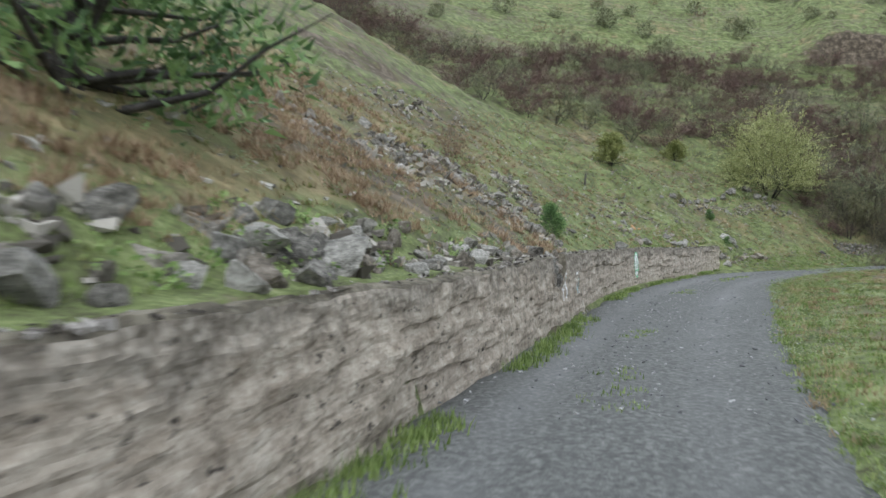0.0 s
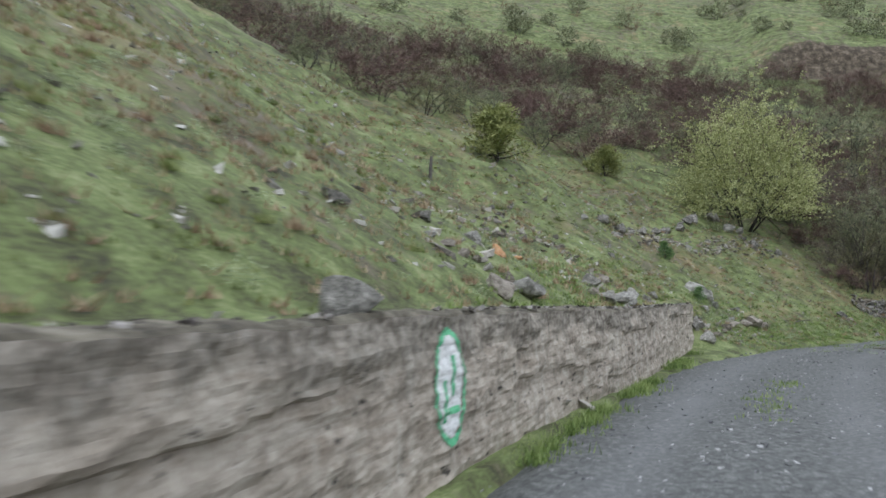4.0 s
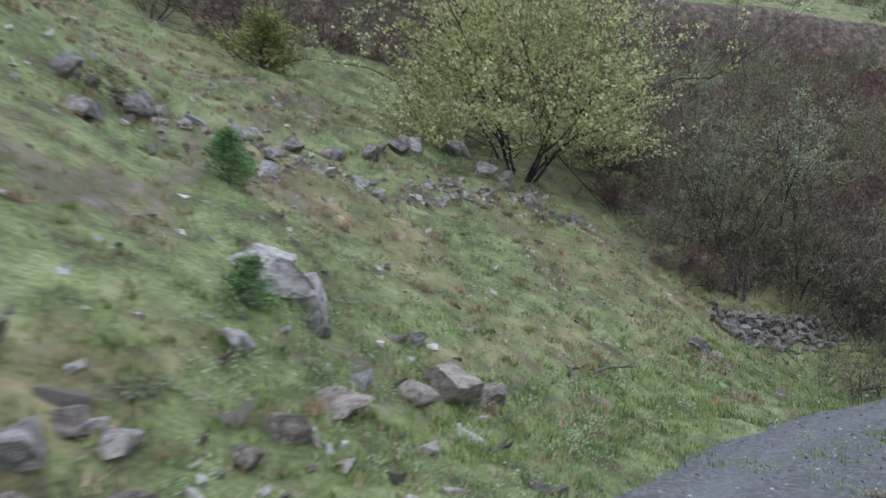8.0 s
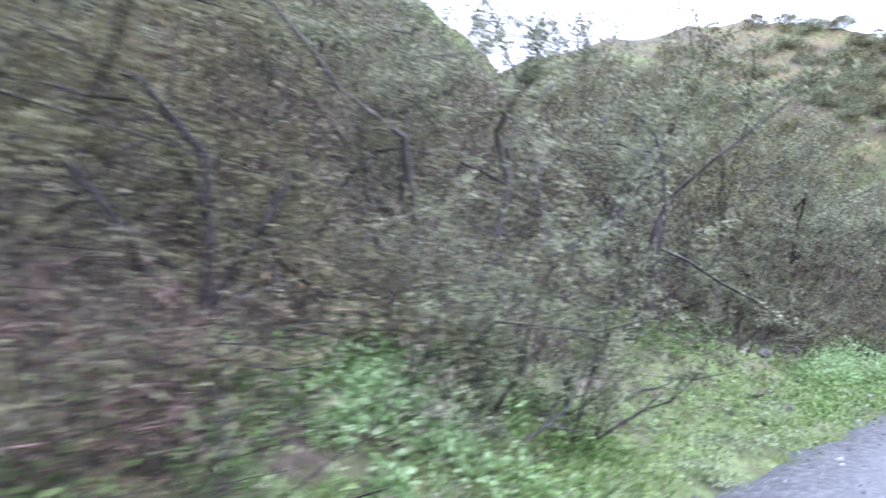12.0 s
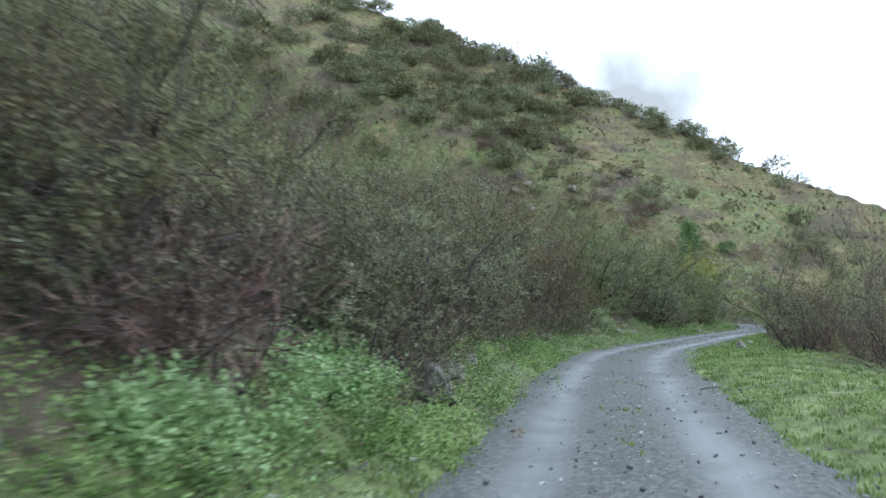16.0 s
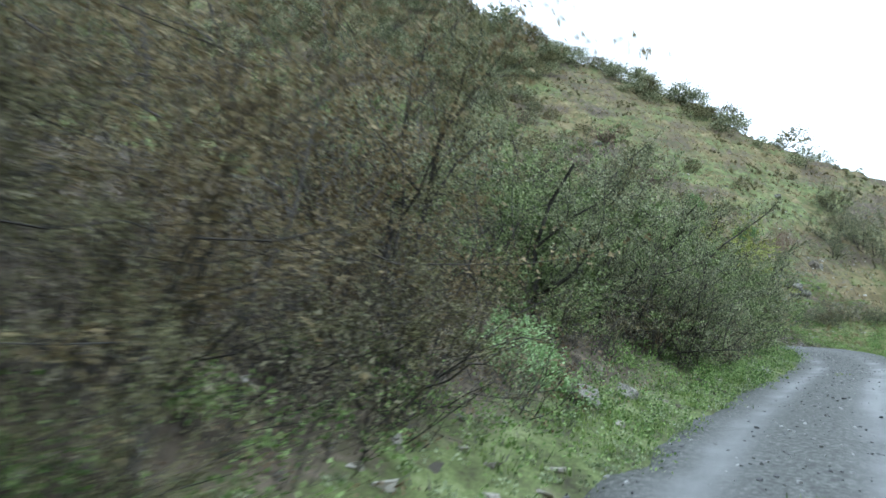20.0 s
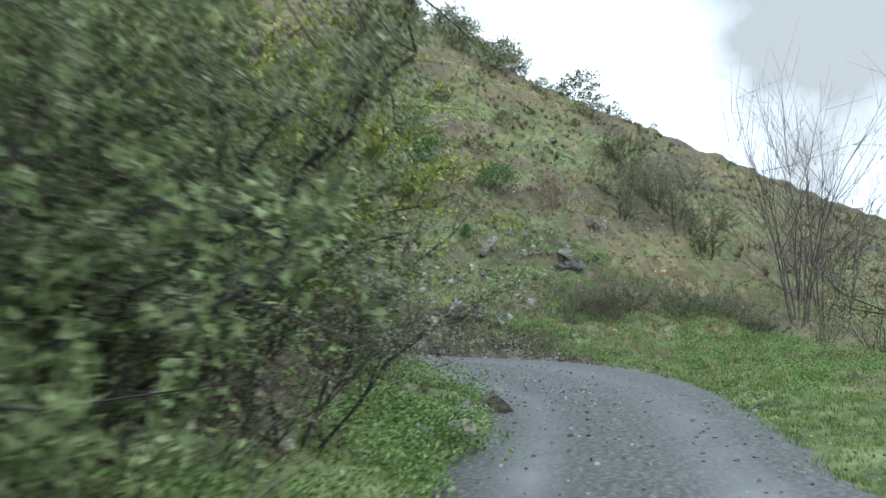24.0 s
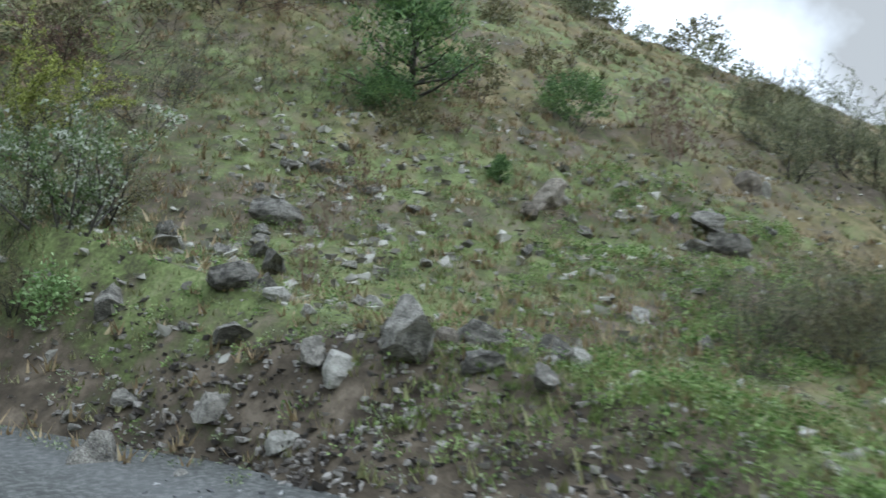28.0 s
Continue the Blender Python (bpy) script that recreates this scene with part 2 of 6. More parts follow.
M_DARKBITS = material("earthy_stone", [(0.05, 0.043, 0.037), (0.13, 0.115, 0.10), (0.30, 0.28, 0.255)], 2.5, 0.9, 0.3, by="island", spread=0.7)
M_WHITE = material("white_paint", [(0.45, 0.45, 0.43), (0.68, 0.68, 0.66), (0.78, 0.78, 0.76)], 9, 0.7, 0.3)
M_TURQ = material("turquoise_paint", [(0.12, 0.40, 0.45), (0.18, 0.52, 0.56)], 9, 0.7, 0.2)
M_GREENPAINT = material("green_paint", [(0.10, 0.38, 0.19), (0.20, 0.55, 0.30)], 9, 0.7, 0.2)
L_LIME = leaf("lime_leaves", [(0.14, 0.165, 0.03), (0.27, 0.30, 0.065), (0.43, 0.455, 0.13)])
L_BLOSSOM = leaf("blossom_and_leaves", [(0.10, 0.15, 0.05), (0.19, 0.24, 0.11), (0.48, 0.5, 0.42)])
L_OLIVEN = leaf("olive_needles", [(0.13, 0.15, 0.04), (0.23, 0.25, 0.08), (0.35, 0.36, 0.14)], 0.15)
L_PALE = leaf("pale_herb_leaves", [(0.12, 0.16, 0.075), (0.24, 0.29, 0.155), (0.39, 0.44, 0.27)])
L_FRESHGRASS = turf("fresh_grass", [(0.065, 0.10, 0.025), (0.165, 0.235, 0.06), (0.30, 0.365, 0.13)])
L_HILL = turf("olive_hill_grass", [(0.11, 0.115, 0.045), (0.195, 0.20, 0.085), (0.32, 0.315, 0.16)])
L_BRACKEN = turf("dead_bracken", [(0.14, 0.09, 0.055), (0.31, 0.215, 0.135), (0.47, 0.37, 0.25)])
L_THORN = leaf("thorn_buds", [(0.12, 0.10, 0.07), (0.20, 0.18, 0.115), (0.29, 0.27, 0.17)])
L_MOUND = leaf("large_pale_leaves", [(0.17, 0.26, 0.09), (0.30, 0.43, 0.18), (0.44, 0.57, 0.30)])
L_DRY = turf("dead_grass", [(0.17, 0.115, 0.06), (0.29, 0.22, 0.125), (0.42, 0.345, 0.21)])


# ---- meshes ----
def mesh_object(name, verts, faces, mats, parent=None, label="", smooth=False, index=None):
    """One mesh object from arrays of points and of faces of equal size."""
    me = bpy.data.meshes.new(name)
    verts, faces = np.asarray(verts, dtype=np.float32), np.asarray(faces, dtype=np.int32)
    k = faces.shape[1]
    me.vertices.add(len(verts))
    me.vertices.foreach_set("co", verts.ravel())
    me.loops.add(faces.size)
    me.loops.foreach_set("vertex_index", faces.ravel())
    me.polygons.add(len(faces))
    me.polygons.foreach_set("loop_start", np.arange(0, faces.size, k, dtype=np.int32))
    for m in mats if isinstance(mats, (list, tuple)) else [mats]:
        me.materials.append(m)
    if index is not None:
        me.polygons.foreach_set("material_index", np.asarray(index, dtype=np.int32))
    me.polygons.foreach_set("use_smooth", np.full(len(faces), smooth))
    me.update(calc_edges=True)
    ob = new(name, me)
    if parent:
        ob.parent = parent
    if label:
        ob["label"] = label
    return ob


def lattice(ix, iy, seed):
    h = np.sin(ix * 127.1 + iy * 311.7 + seed * 74.7) * 43758.5453
    return h - np.floor(h)


def vnoise(x, y, scale, seed=0, octaves=3):
    """Smooth value noise from -1 to 1."""
    out, amp, tot = 0.0, 1.0, 0.0
    x, y = np.asarray(x, float) / scale, np.asarray(y, float) / scale
    for o in range(octaves):
        ix, iy = np.floor(x), np.floor(y)
        fx, fy = x - ix, y - iy
        fx, fy = fx * fx * (3 - 2 * fx), fy * fy * (3 - 2 * fy)
        a = lattice(ix, iy, seed + o) * (1 - fx) + lattice(ix + 1, iy, seed + o) * fx
        b = lattice(ix, iy + 1, seed + o) * (1 - fx) + lattice(ix + 1, iy + 1, seed + o) * fx
        out = out + amp * (2 * (a * (1 - fy) + b * fy) - 1)
        tot += amp
        x, y, amp = x * 2.03 + 7.1, y * 2.03 + 3.7, amp * 0.5
    return out / tot


def step(a, b, v):
    u = np.clip((np.asarray(v, float) - a) / (b - a), 0, 1)
    return u * u * (3 - 2 * u)


# ---- the lie of the land ----
# The track: x, y, height, half width to the uphill side, to the downhill side.
TRACK = [(1.5, -25, 0.7, 1.7, 1.6), (0.3, -5, 0.35, 1.7, 1.5), (-0.8, 5.5, 0.08, 1.6, 1.6), (-1.3, 14, 0.0, 1.4, 2.2),
         (-1.2, 21, 0.05, 1.5, 2.4), (-0.3, 28, 0.07, 1.7, 1.9), (1.1, 35, 0.03, 1.9, 1.9), (3.0, 42, -0.08, 1.5, 2.0),
         (6.2, 47.9, -0.14, 1.2, 2.2), (9.8, 51.1, -0.08, 1.5, 2.2), (16.6, 54.8, 0.02, 1.8, 2.0), (24.4, 57.9, 0.08, 1.8, 1.8),
         (32.9, 60.3, 0.06, 1.6, 1.7), (41.6, 62.7, -0.05, 1.6, 1.7), (49.7, 65.3, 0.06, 1.6, 1.6), (57.7, 67.4, 0.13, 1.5, 1.6),
         (66.7, 68.1, 0.14, 1.3, 1.6), (75.6, 68.0, 0.2, 1.3, 1.5), (83.4, 67.8, 0.18, 1.4, 1.6), (91.7, 68.4, 0.18, 1.5, 2.0), (95.0, 69.6, 0.22, 1.6, 3.1),
         (97.6, 71.5, 0.28, 1.9, 4.0), (98.9, 73.8, 0.36, 1.9, 2.7), (99.8, 76.4, 0.46, 2.0, 2.1), (99.3, 83, 0.9, 1.8, 2.0), (96, 92, 1.6, 1.7, 1.8), (90, 104, 2.6, 1.7, 1.8)]


def smooth_curve(pts, steps):
    """A curve through the points, each with any number of values (Catmull-Rom)."""
    p = np.array([pts[0], *pts, pts[-1]], float)
    u = np.linspace(0, 1, steps, endpoint=False)[:, None]
    out = []
    for i in range(1, len(p) - 2):
        a, b, c, d = p[i - 1], p[i], p[i + 1], p[i + 2]
        out.append(0.5 * (2 * b + (c - a) * u + (2 * a - 5 * b + 4 * c - d) * u ** 2 + (3 * b - a - 3 * c + d) * u ** 3))
    return np.concatenate(out + [p[-2:-1]])


LINE = smooth_curve(TRACK, 14)
TAN = np.gradient(LINE[:, :2], axis=0)
TAN /= np.hypot(TAN[:, 0], TAN[:, 1])[:, None]


def by_track(x, y):
    """Signed distance from the track's middle (uphill positive), its height, and its half widths there."""
    x, y = np.asarray(x, float).ravel(), np.asarray(y, float).ravel()
    best = np.full(len(x), 1e18)
    k = np.zeros(len(x), int)
    for i in range(0, len(LINE)):
        q = (x - LINE[i, 0]) ** 2 + (y - LINE[i, 1]) ** 2
        m = q < best
        best[m], k[m] = q[m], i
    dx, dy = x - LINE[k, 0], y - LINE[k, 1]
    along = dx * TAN[k, 0] + dy * TAN[k, 1]
    side = TAN[k, 0] * dy - TAN[k, 1] * dx
    d = np.sign(side) * np.sqrt(best - np.minimum(along ** 2, 0.25) * 0.98)
    return d, LINE[k, 2], LINE[k, 3], LINE[k, 4]


WALL = smooth_curve([(-1.4, -22), (-1.9, -8), (-2.3, 3), (-2.55, 9), (-2.85, 16), (-2.85, 22.5), (-2.4, 27.2), (-1.6, 32), (-0.95, 36.5), (-0.1, 42.1)], 16)


def wall_x(y):
    return np.interp(y, WALL[:, 1], WALL[:, 0])


def height(x, y):
    x, y = np.asarray(x, float).ravel(), np.asarray(y, float).ravel()
    d, zr, hl, hr = by_track(x, y)
    e = d - hl
    az = np.degrees(np.arctan2(x - 8, np.maximum(y - 48, 0.1)))
    cap = 300 - 291 * step(22, 41, az) ** 0.5
    rise = 0.08 + 0.14 * np.clip(e, 0, 1.2) + 0.64 * np.maximum(e - 1.0, 0)
    rise = cap * (1 - np.exp(-rise / cap))
    left = zr + np.where(e > 0, rise, 0)
    # behind the retaining wall the bank starts at its crown
    u = wall_x(y) - x
    behind = 1.22 + 0.25 * np.clip(u, 0, 1.0) + 0.66 * np.maximum(u - 0.6, 0)
    bw = step(0.0, 1.0, (42.3 - y) / 0.5)
    left = np.where(u > 0.17, left * (1 - bw) + np.maximum(behind, left) * bw, left * (1 - bw) + np.minimum(left, zr + 0.08) * bw)
    w = -d - hr
    right = zr + 0.12 * step(0.2, 1.2, w) - 0.02 * w - 0.42 * np.maximum(w - 3.5, 0) * step(0, 12, w) 
    flat = step(84, 96, x)
    right = right * (1 - flat) + flat * (zr + 0.1 * step(0.2, 1.2, w) + 0.0 * w - 0.25 * np.maximum(62 - y, 0))
    z = np.where(d > 0, left, right)
    # the hill beyond the bend
    ridge = 147 - 0.16 * (y - 75)
    hill = 1.0 + (0.42 + 0.003 * np.clip(y - 75, 0, 60)) * (np.minimum(x, ridge) - 103.2) + (0.27 + 0.23 * step(104, 114, x)) * (y - 72) - 0.5 * np.maximum(x - ridge, 0)
    hill = np.where(x > 93, hill, -40)
    z = np.where(x > 93, np.log(np.exp(np.clip(z, -30, 60) * 1.6) + np.exp(np.clip(hill, -30, 60) * 1.6)) / 1.6, z)
    # a broken earth scarp high on the slope
    far = np.maximum(np.abs(d) - 3, 0)
    z += 2.6 * step(0, 1.6, y - (90.5 + 0.16 * (x - 14) + vnoise(x, y, 6, 5))) * step(6, 12, x) * step(60, 45, x)
    inside = step(-60, -30, x) * step(190, 165, x) * step(140, 120, y) * step(-50, -15, y)
    z += vnoise(x, y, 14, 1) * np.minimum(far, 10) * 0.06 + inside * (vnoise(x, y, 2.2, 2) * np.minimum(far, 4) * 0.08 + vnoise(x, y, 0.9, 3, 2) * np.minimum(far, 1.5) * 0.10)
    z += 1.5 * np.exp(-((x + 7) ** 2 + (y - 46) ** 2) / 22) - 0.9 * np.exp(-((x + 7.5) ** 2 + (y - 36.5) ** 2) / 18)
    z += 0.45 * step(0.15, 0.6, w) * step(98, 99.5, x) * step(69.0, 70.5, y) * step(104, 102, x)
    z -= 0.95 * np.exp(-((x - 8.6) ** 2 + (y - 55.4) ** 2) / 9)
    z += inside * (0.10 + 0.10 * step(105, 112, x)) * np.sin(z * 5.6 + 2.5 * vnoise(x, y, 6, 6)) * step(3, 7, far)
    # the outer bank of the bend is cut steeply
    cut = zr - 0.02 + 2.6 * np.maximum(w + 0.15, 0) + 0.15 * vnoise(x, y, 0.7, 8)
    z = np.where((x > 98) & (y > 69) & (d < 0) & (w < 1.6), np.minimum(z, np.maximum(cut, zr - 0.05)), z)
    road = (e < 0.1) & (w < np.where((x > 99) & (y > 70), -0.15, 0.1))
    z = np.where(road, np.minimum(z - 0.10, zr - 0.07), z)
    return np.maximum(z, -60)


def axis(lo, hi, cell):
    mid = np.arange(lo, hi + cell, cell)
    out = cell * 1.35 ** np.arange(1, 24)
    out = np.cumsum(out)[np.cumsum(out) < 2600]
    return np.concatenate([lo - out[::-1], mid, hi + out])


GX, GY = axis(-24, 156, 0.6), axis(-8, 126, 0.6)
GX = np.unique(np.concatenate([GX, np.arange(-3.4, 0.6, 0.1)]))  # finer where the ground steps up behind the wall
X, Y = np.meshgrid(GX, GY)
Z = height(X, Y).reshape(X.shape)
ny, nx = X.shape
ids = np.arange(nx * ny).reshape(ny, nx)
quads = np.stack([ids[:-1, :-1], ids[:-1, 1:], ids[1:, 1:], ids[1:, :-1]], -1).reshape(-1, 4)
GREEN = [(0.04, 0.037, 0.02), (0.082, 0.094, 0.036), (0.132, 0.165, 0.056), (0.215, 0.235, 0.11)]
M_GROUND = material("grassy_slope", GREEN, 1.7, 0.95, 1.0, 15, 22.0)


def add_soil(m):
    """Bare earth and litter, where the sheet's own soil value says so, with a ragged border."""
    n, l = m.node_tree.nodes, m.node_tree.links
    b = n["Principled BSDF"]
    old = b.inputs["Base Color"].links[0].from_socket
    at = n.new("ShaderNodeAttribute")
    at.attribute_name = "soil"
    grit = n.new("ShaderNodeTexNoise")
    grit.inputs["Scale"].default_value, grit.inputs["Detail"].default_value, grit.inputs["Roughness"].default_value = 2.2, 10, 0.7
    tc = n.new("ShaderNodeTexCoord")
    l.new(tc.outputs["Object"], grit.inputs["Vector"])
    earth = n.new("ShaderNodeValToRGB")
    for e, (p, c) in zip((earth.color_ramp.elements[0], earth.color_ramp.elements.new(0.5), earth.color_ramp.elements[-1]),
                         ((0.32, (0.022, 0.017, 0.012)), (0.5, (0.078, 0.062, 0.043)), (0.68, (0.19, 0.155, 0.115)))):
        e.position, e.color = p, (*c, 1)
    l.new(grit.outputs["Fac"], earth.inputs["Fac"])
    add = n.new("ShaderNodeMath")
    add.operation = "ADD"
    l.new(at.outputs["Fac"], add.inputs[0])
    l.new(grit.outputs["Fac"], add.inputs[1])
    rmp = n.new("ShaderNodeMapRange")
    rmp.inputs["From Min"].default_value, rmp.inputs["From Max"].default_value = 0.88, 1.12
    l.new(add.outputs[0], rmp.inputs["Value"])
    mx = n.new("ShaderNodeMix")
    mx.data_type = "RGBA"
    l.new(rmp.outputs["Result"], mx.inputs["Factor"])
    l.new(old, mx.inputs["A"])
    l.new(earth.outputs["Color"], mx.inputs["B"])
    l.new(mx.outputs["Result"], b.inputs["Base Color"])


def add_straw(m):
    """Dead straw-coloured grass, where the sheet's own straw value says so, with a ragged border."""
    n, l = m.node_tree.nodes, m.node_tree.links
    b = n["Principled BSDF"]
    old = b.inputs["Base Color"].links[0].from_socket
    at, nz, tc = n.new("ShaderNodeAttribute"), n.new("ShaderNodeTexNoise"), n.new("ShaderNodeTexCoord")
    at.attribute_name = "straw"
    nz.inputs["Scale"].default_value, nz.inputs["Detail"].default_value, nz.inputs["Roughness"].default_value = 1.4, 12, 0.72
    l.new(tc.outputs["Object"], nz.inputs["Vector"])
    tan = n.new("ShaderNodeValToRGB")
    for e, (p, c) in zip((tan.color_ramp.elements[0], tan.color_ramp.elements.new(0.5), tan.color_ramp.elements[-1]),
                         ((0.34, (0.066, 0.05, 0.025)), (0.5, (0.15, 0.123, 0.058)), (0.66, (0.28, 0.232, 0.125)))):
        e.position, e.color = p, (*c, 1)
    l.new(nz.outputs["Fac"], tan.inputs["Fac"])
    add = n.new("ShaderNodeMath")
    add.operation = "ADD"
    l.new(at.outputs["Fac"], add.inputs[0])
    l.new(nz.outputs["Fac"], add.inputs[1])
    rmp = n.new("ShaderNodeMapRange")
    rmp.inputs["From Min"].default_value, rmp.inputs["From Max"].default_value = 0.85, 1.15
    l.new(add.outputs[0], rmp.inputs["Value"])
    mx = n.new("ShaderNodeMix")
    mx.data_type = "RGBA"
    l.new(rmp.outputs["Result"], mx.inputs["Factor"])
    l.new(old, mx.inputs["A"])
    l.new(tan.outputs["Color"], mx.inputs["B"])
    l.new(mx.outputs["Result"], b.inputs["Base Color"])


add_straw(M_GROUND)
add_soil(M_GROUND)
ground = mesh_object("ground", np.stack([X.ravel(), Y.ravel(), Z.ravel()], 1), quads, M_GROUND, smooth=True)
D0, ZR0, HL0, HR0 = by_track(X, Y)
xf, yf, E0 = X.ravel(), Y.ravel(), D0 - HL0
soil = 0.34 + 0.22 * vnoise(xf, yf, 5, 61) + 0.12 * vnoise(xf, yf, 1.5, 62)
soil += 0.45 * step(8, 12, xf) * step(96, 90, xf) * step(0.9, 1.8, E0 - 0.7 * step(16.5, 18, xf) * step(26, 24, xf)) * step(18, 11, E0)  # litter under the thickets
soil += 0.5 * step(99, 101, xf) * step(102.5, 101.8, xf + 0.3 * vnoise(xf, yf, 1.0, 66)) * step(68, 71, yf)  # the cut bank at the bend
soil += 0.5 * step(90, 90.8, yf - 0.16 * (xf - 14)) * step(93, 91.8, yf - 0.16 * (xf - 14)) * step(6, 12, xf) * step(60, 45, xf)
soil += 0.1 * step(60, 66, yf) * step(36, 20, xf) * step(86, 78, yf)
soil += 0.05 * step(102.5, 104.5, xf) * step(119, 114, xf) * step(67, 70, yf) * step(88, 84, yf)
soil += step(101, 106, xf) * (0.12 + 0.3 * vnoise(xf * 0.35, yf * 0.35 + Z.ravel() * 2.2, 1.6, 64))
soil += step(10, 6, xf) * step(64, 58, yf) * (0.06 + 0.24 * vnoise(xf, yf, 1.2, 65))
soil += 0.8 * np.exp(-((xf + 2.9) ** 2 + (yf - 13.95) ** 2) / 0.7)
soil -= 0.12 * step(0.1, 0.5, np.abs(D0) - np.where(D0 > 0, HL0, HR0)) * step(1.6, 0.9, np.abs(D0) - np.where(D0 > 0, HL0, HR0)) * step(99, 97, xf)
straw = 0.30 + 0.22 * vnoise(xf, yf, 4.5, 67) + 0.32 * vnoise(xf, yf, 1.1, 69)
straw += 0.04 * step(12, 8, xf) * step(62, 56, yf) + 0.2 * step(-3, -4.5, xf) * step(24, 16, yf) + 0.10 * step(106, 112, xf) + 0.12 * step(110, 118, xf) + 0.3 * step(108, 116, xf) * vnoise(xf * 0.4, yf * 0.4 + Z.ravel(), 3.0, 71)
straw -= 0.3 * step(1.8, 0.9, np.abs(D0) - np.where(D0 > 0, HL0, HR0))
sattr = ground.data.attributes.new("straw", "FLOAT", "POINT")
sattr.data.foreach_set("value", straw.astype(np.float32))
attr = ground.data.attributes.new("soil", "FLOAT", "POINT")
attr.data.foreach_set("value", soil.astype(np.float32))
tagged(ground, "grassy rocky mountain slope with patches of bare earth", "ground", kind="structure")


def ground_z(x, y):
    """Height of the built sheet at single places."""
    x, y = np.atleast_1d(np.asarray(x, float)), np.atleast_1d(np.asarray(y, float))
    i = np.clip(np.searchsorted(GX, x) - 1, 0, nx - 2)
    j = np.clip(np.searchsorted(GY, y) - 1, 0, ny - 2)
    u, v = (x - GX[i]) / (GX[i + 1] - GX[i]), (y - GY[j]) / (GY[j + 1] - GY[j])
    return (Z[j, i] * (1 - u) + Z[j, i + 1] * u) * (1 - v) + (Z[j + 1, i] * (1 - u) + Z[j + 1, i + 1] * u) * v


# ---- the track ----
ACROSS = np.linspace(-1, 1, 23)
dense = smooth_curve(TRACK, 60)
tn = np.gradient(dense[:, :2], axis=0)
tn /= np.hypot(tn[:, 0], tn[:, 1])[:, None]
rows = []
for q in ACROSS:
    edge = 0.3 * vnoise(dense[:, 0] + np.sign(q) * 50, dense[:, 1], 1.1, 9)
    off = np.where(q > 0, q * (dense[:, 3] + 0.25 + edge * abs(q)), q * (dense[:, 4] + 0.25 + edge * abs(q)))
    px, py = dense[:, 0] - tn[:, 1] * off, dense[:, 1] + tn[:, 0] * off
    rut = -0.035 * (np.exp(-((off - 0.75) / 0.28) ** 2) + np.exp(-((off + 0.75) / 0.28) ** 2))
    pz = dense[:, 2] + 0.03 + rut + 0.008 * vnoise(px, py, 1.3, 4) - 0.11 * step(0.82, 1.0, abs(q))
    rows.append(np.stack([px, py, pz], 1))
R = np.stack(rows, 1)
na, nb = R.shape[:2]
ids = np.arange(na * nb).reshape(na, nb)
quads = np.stack([ids[:-1, :-1], ids[1:, :-1], ids[1:, 1:], ids[:-1, 1:]], -1).reshape(-1, 4)[:, ::-1]
# Packed wear, plus painted wet sheen that strengthens from x 26 to 93.
rut_wear_sheen = np.repeat(np.abs(ACROSS)[None], na, 0)
rut_wear_sheen = np.exp(-((rut_wear_sheen - 0.46) / 0.15) ** 2) * (0.7 + 0.5 * vnoise(R[..., 0], R[..., 1], 2.5, 31) + 0.3 * vnoise(R[..., 0], R[..., 1], 0.4, 32)) * (0.35 + 0.75 * step(26, 42, R[..., 0]) * step(93, 86, R[..., 0]))


def add_ruts(m):
    """Wheel ruts packed smooth, paler and wetter than the loose gravel between them; their wet sheen is painted into
    the pale colour.
    """
    n, l = m.node_tree.nodes, m.node_tree.links
    b = n["Principled BSDF"]
    old = b.inputs["Base Color"].links[0].from_socket
    at = n.new("ShaderNodeAttribute")
    at.attribute_name = "rut"
    mx = n.new("ShaderNodeMix")
    mx.data_type = "RGBA"
    l.new(at.outputs["Fac"], mx.inputs["Factor"])
    l.new(old, mx.inputs["A"])
    mx.inputs["B"].default_value = (0.165, 0.167, 0.168, 1)
    l.new(mx.outputs["Result"], b.inputs["Base Color"])
    rr = n.new("ShaderNodeMapRange")
    rr.inputs["To Min"].default_value, rr.inputs["To Max"].default_value = 0.75, 0.42
    l.new(at.outputs["Fac"], rr.inputs["Value"])
    l.new(rr.outputs["Result"], b.inputs["Roughness"])


add_ruts(M_ROAD)
road = mesh_object("road", R.reshape(-1, 3), quads, M_ROAD, smooth=True)
ra = road.data.attributes.new("rut", "FLOAT", "POINT")
ra.data.foreach_set("value", np.clip(rut_wear_sheen, 0, 1).ravel().astype(np.float32))
tagged(road, "wet grey gravel mountain track with two wheel ruts", "road", kind="structure")

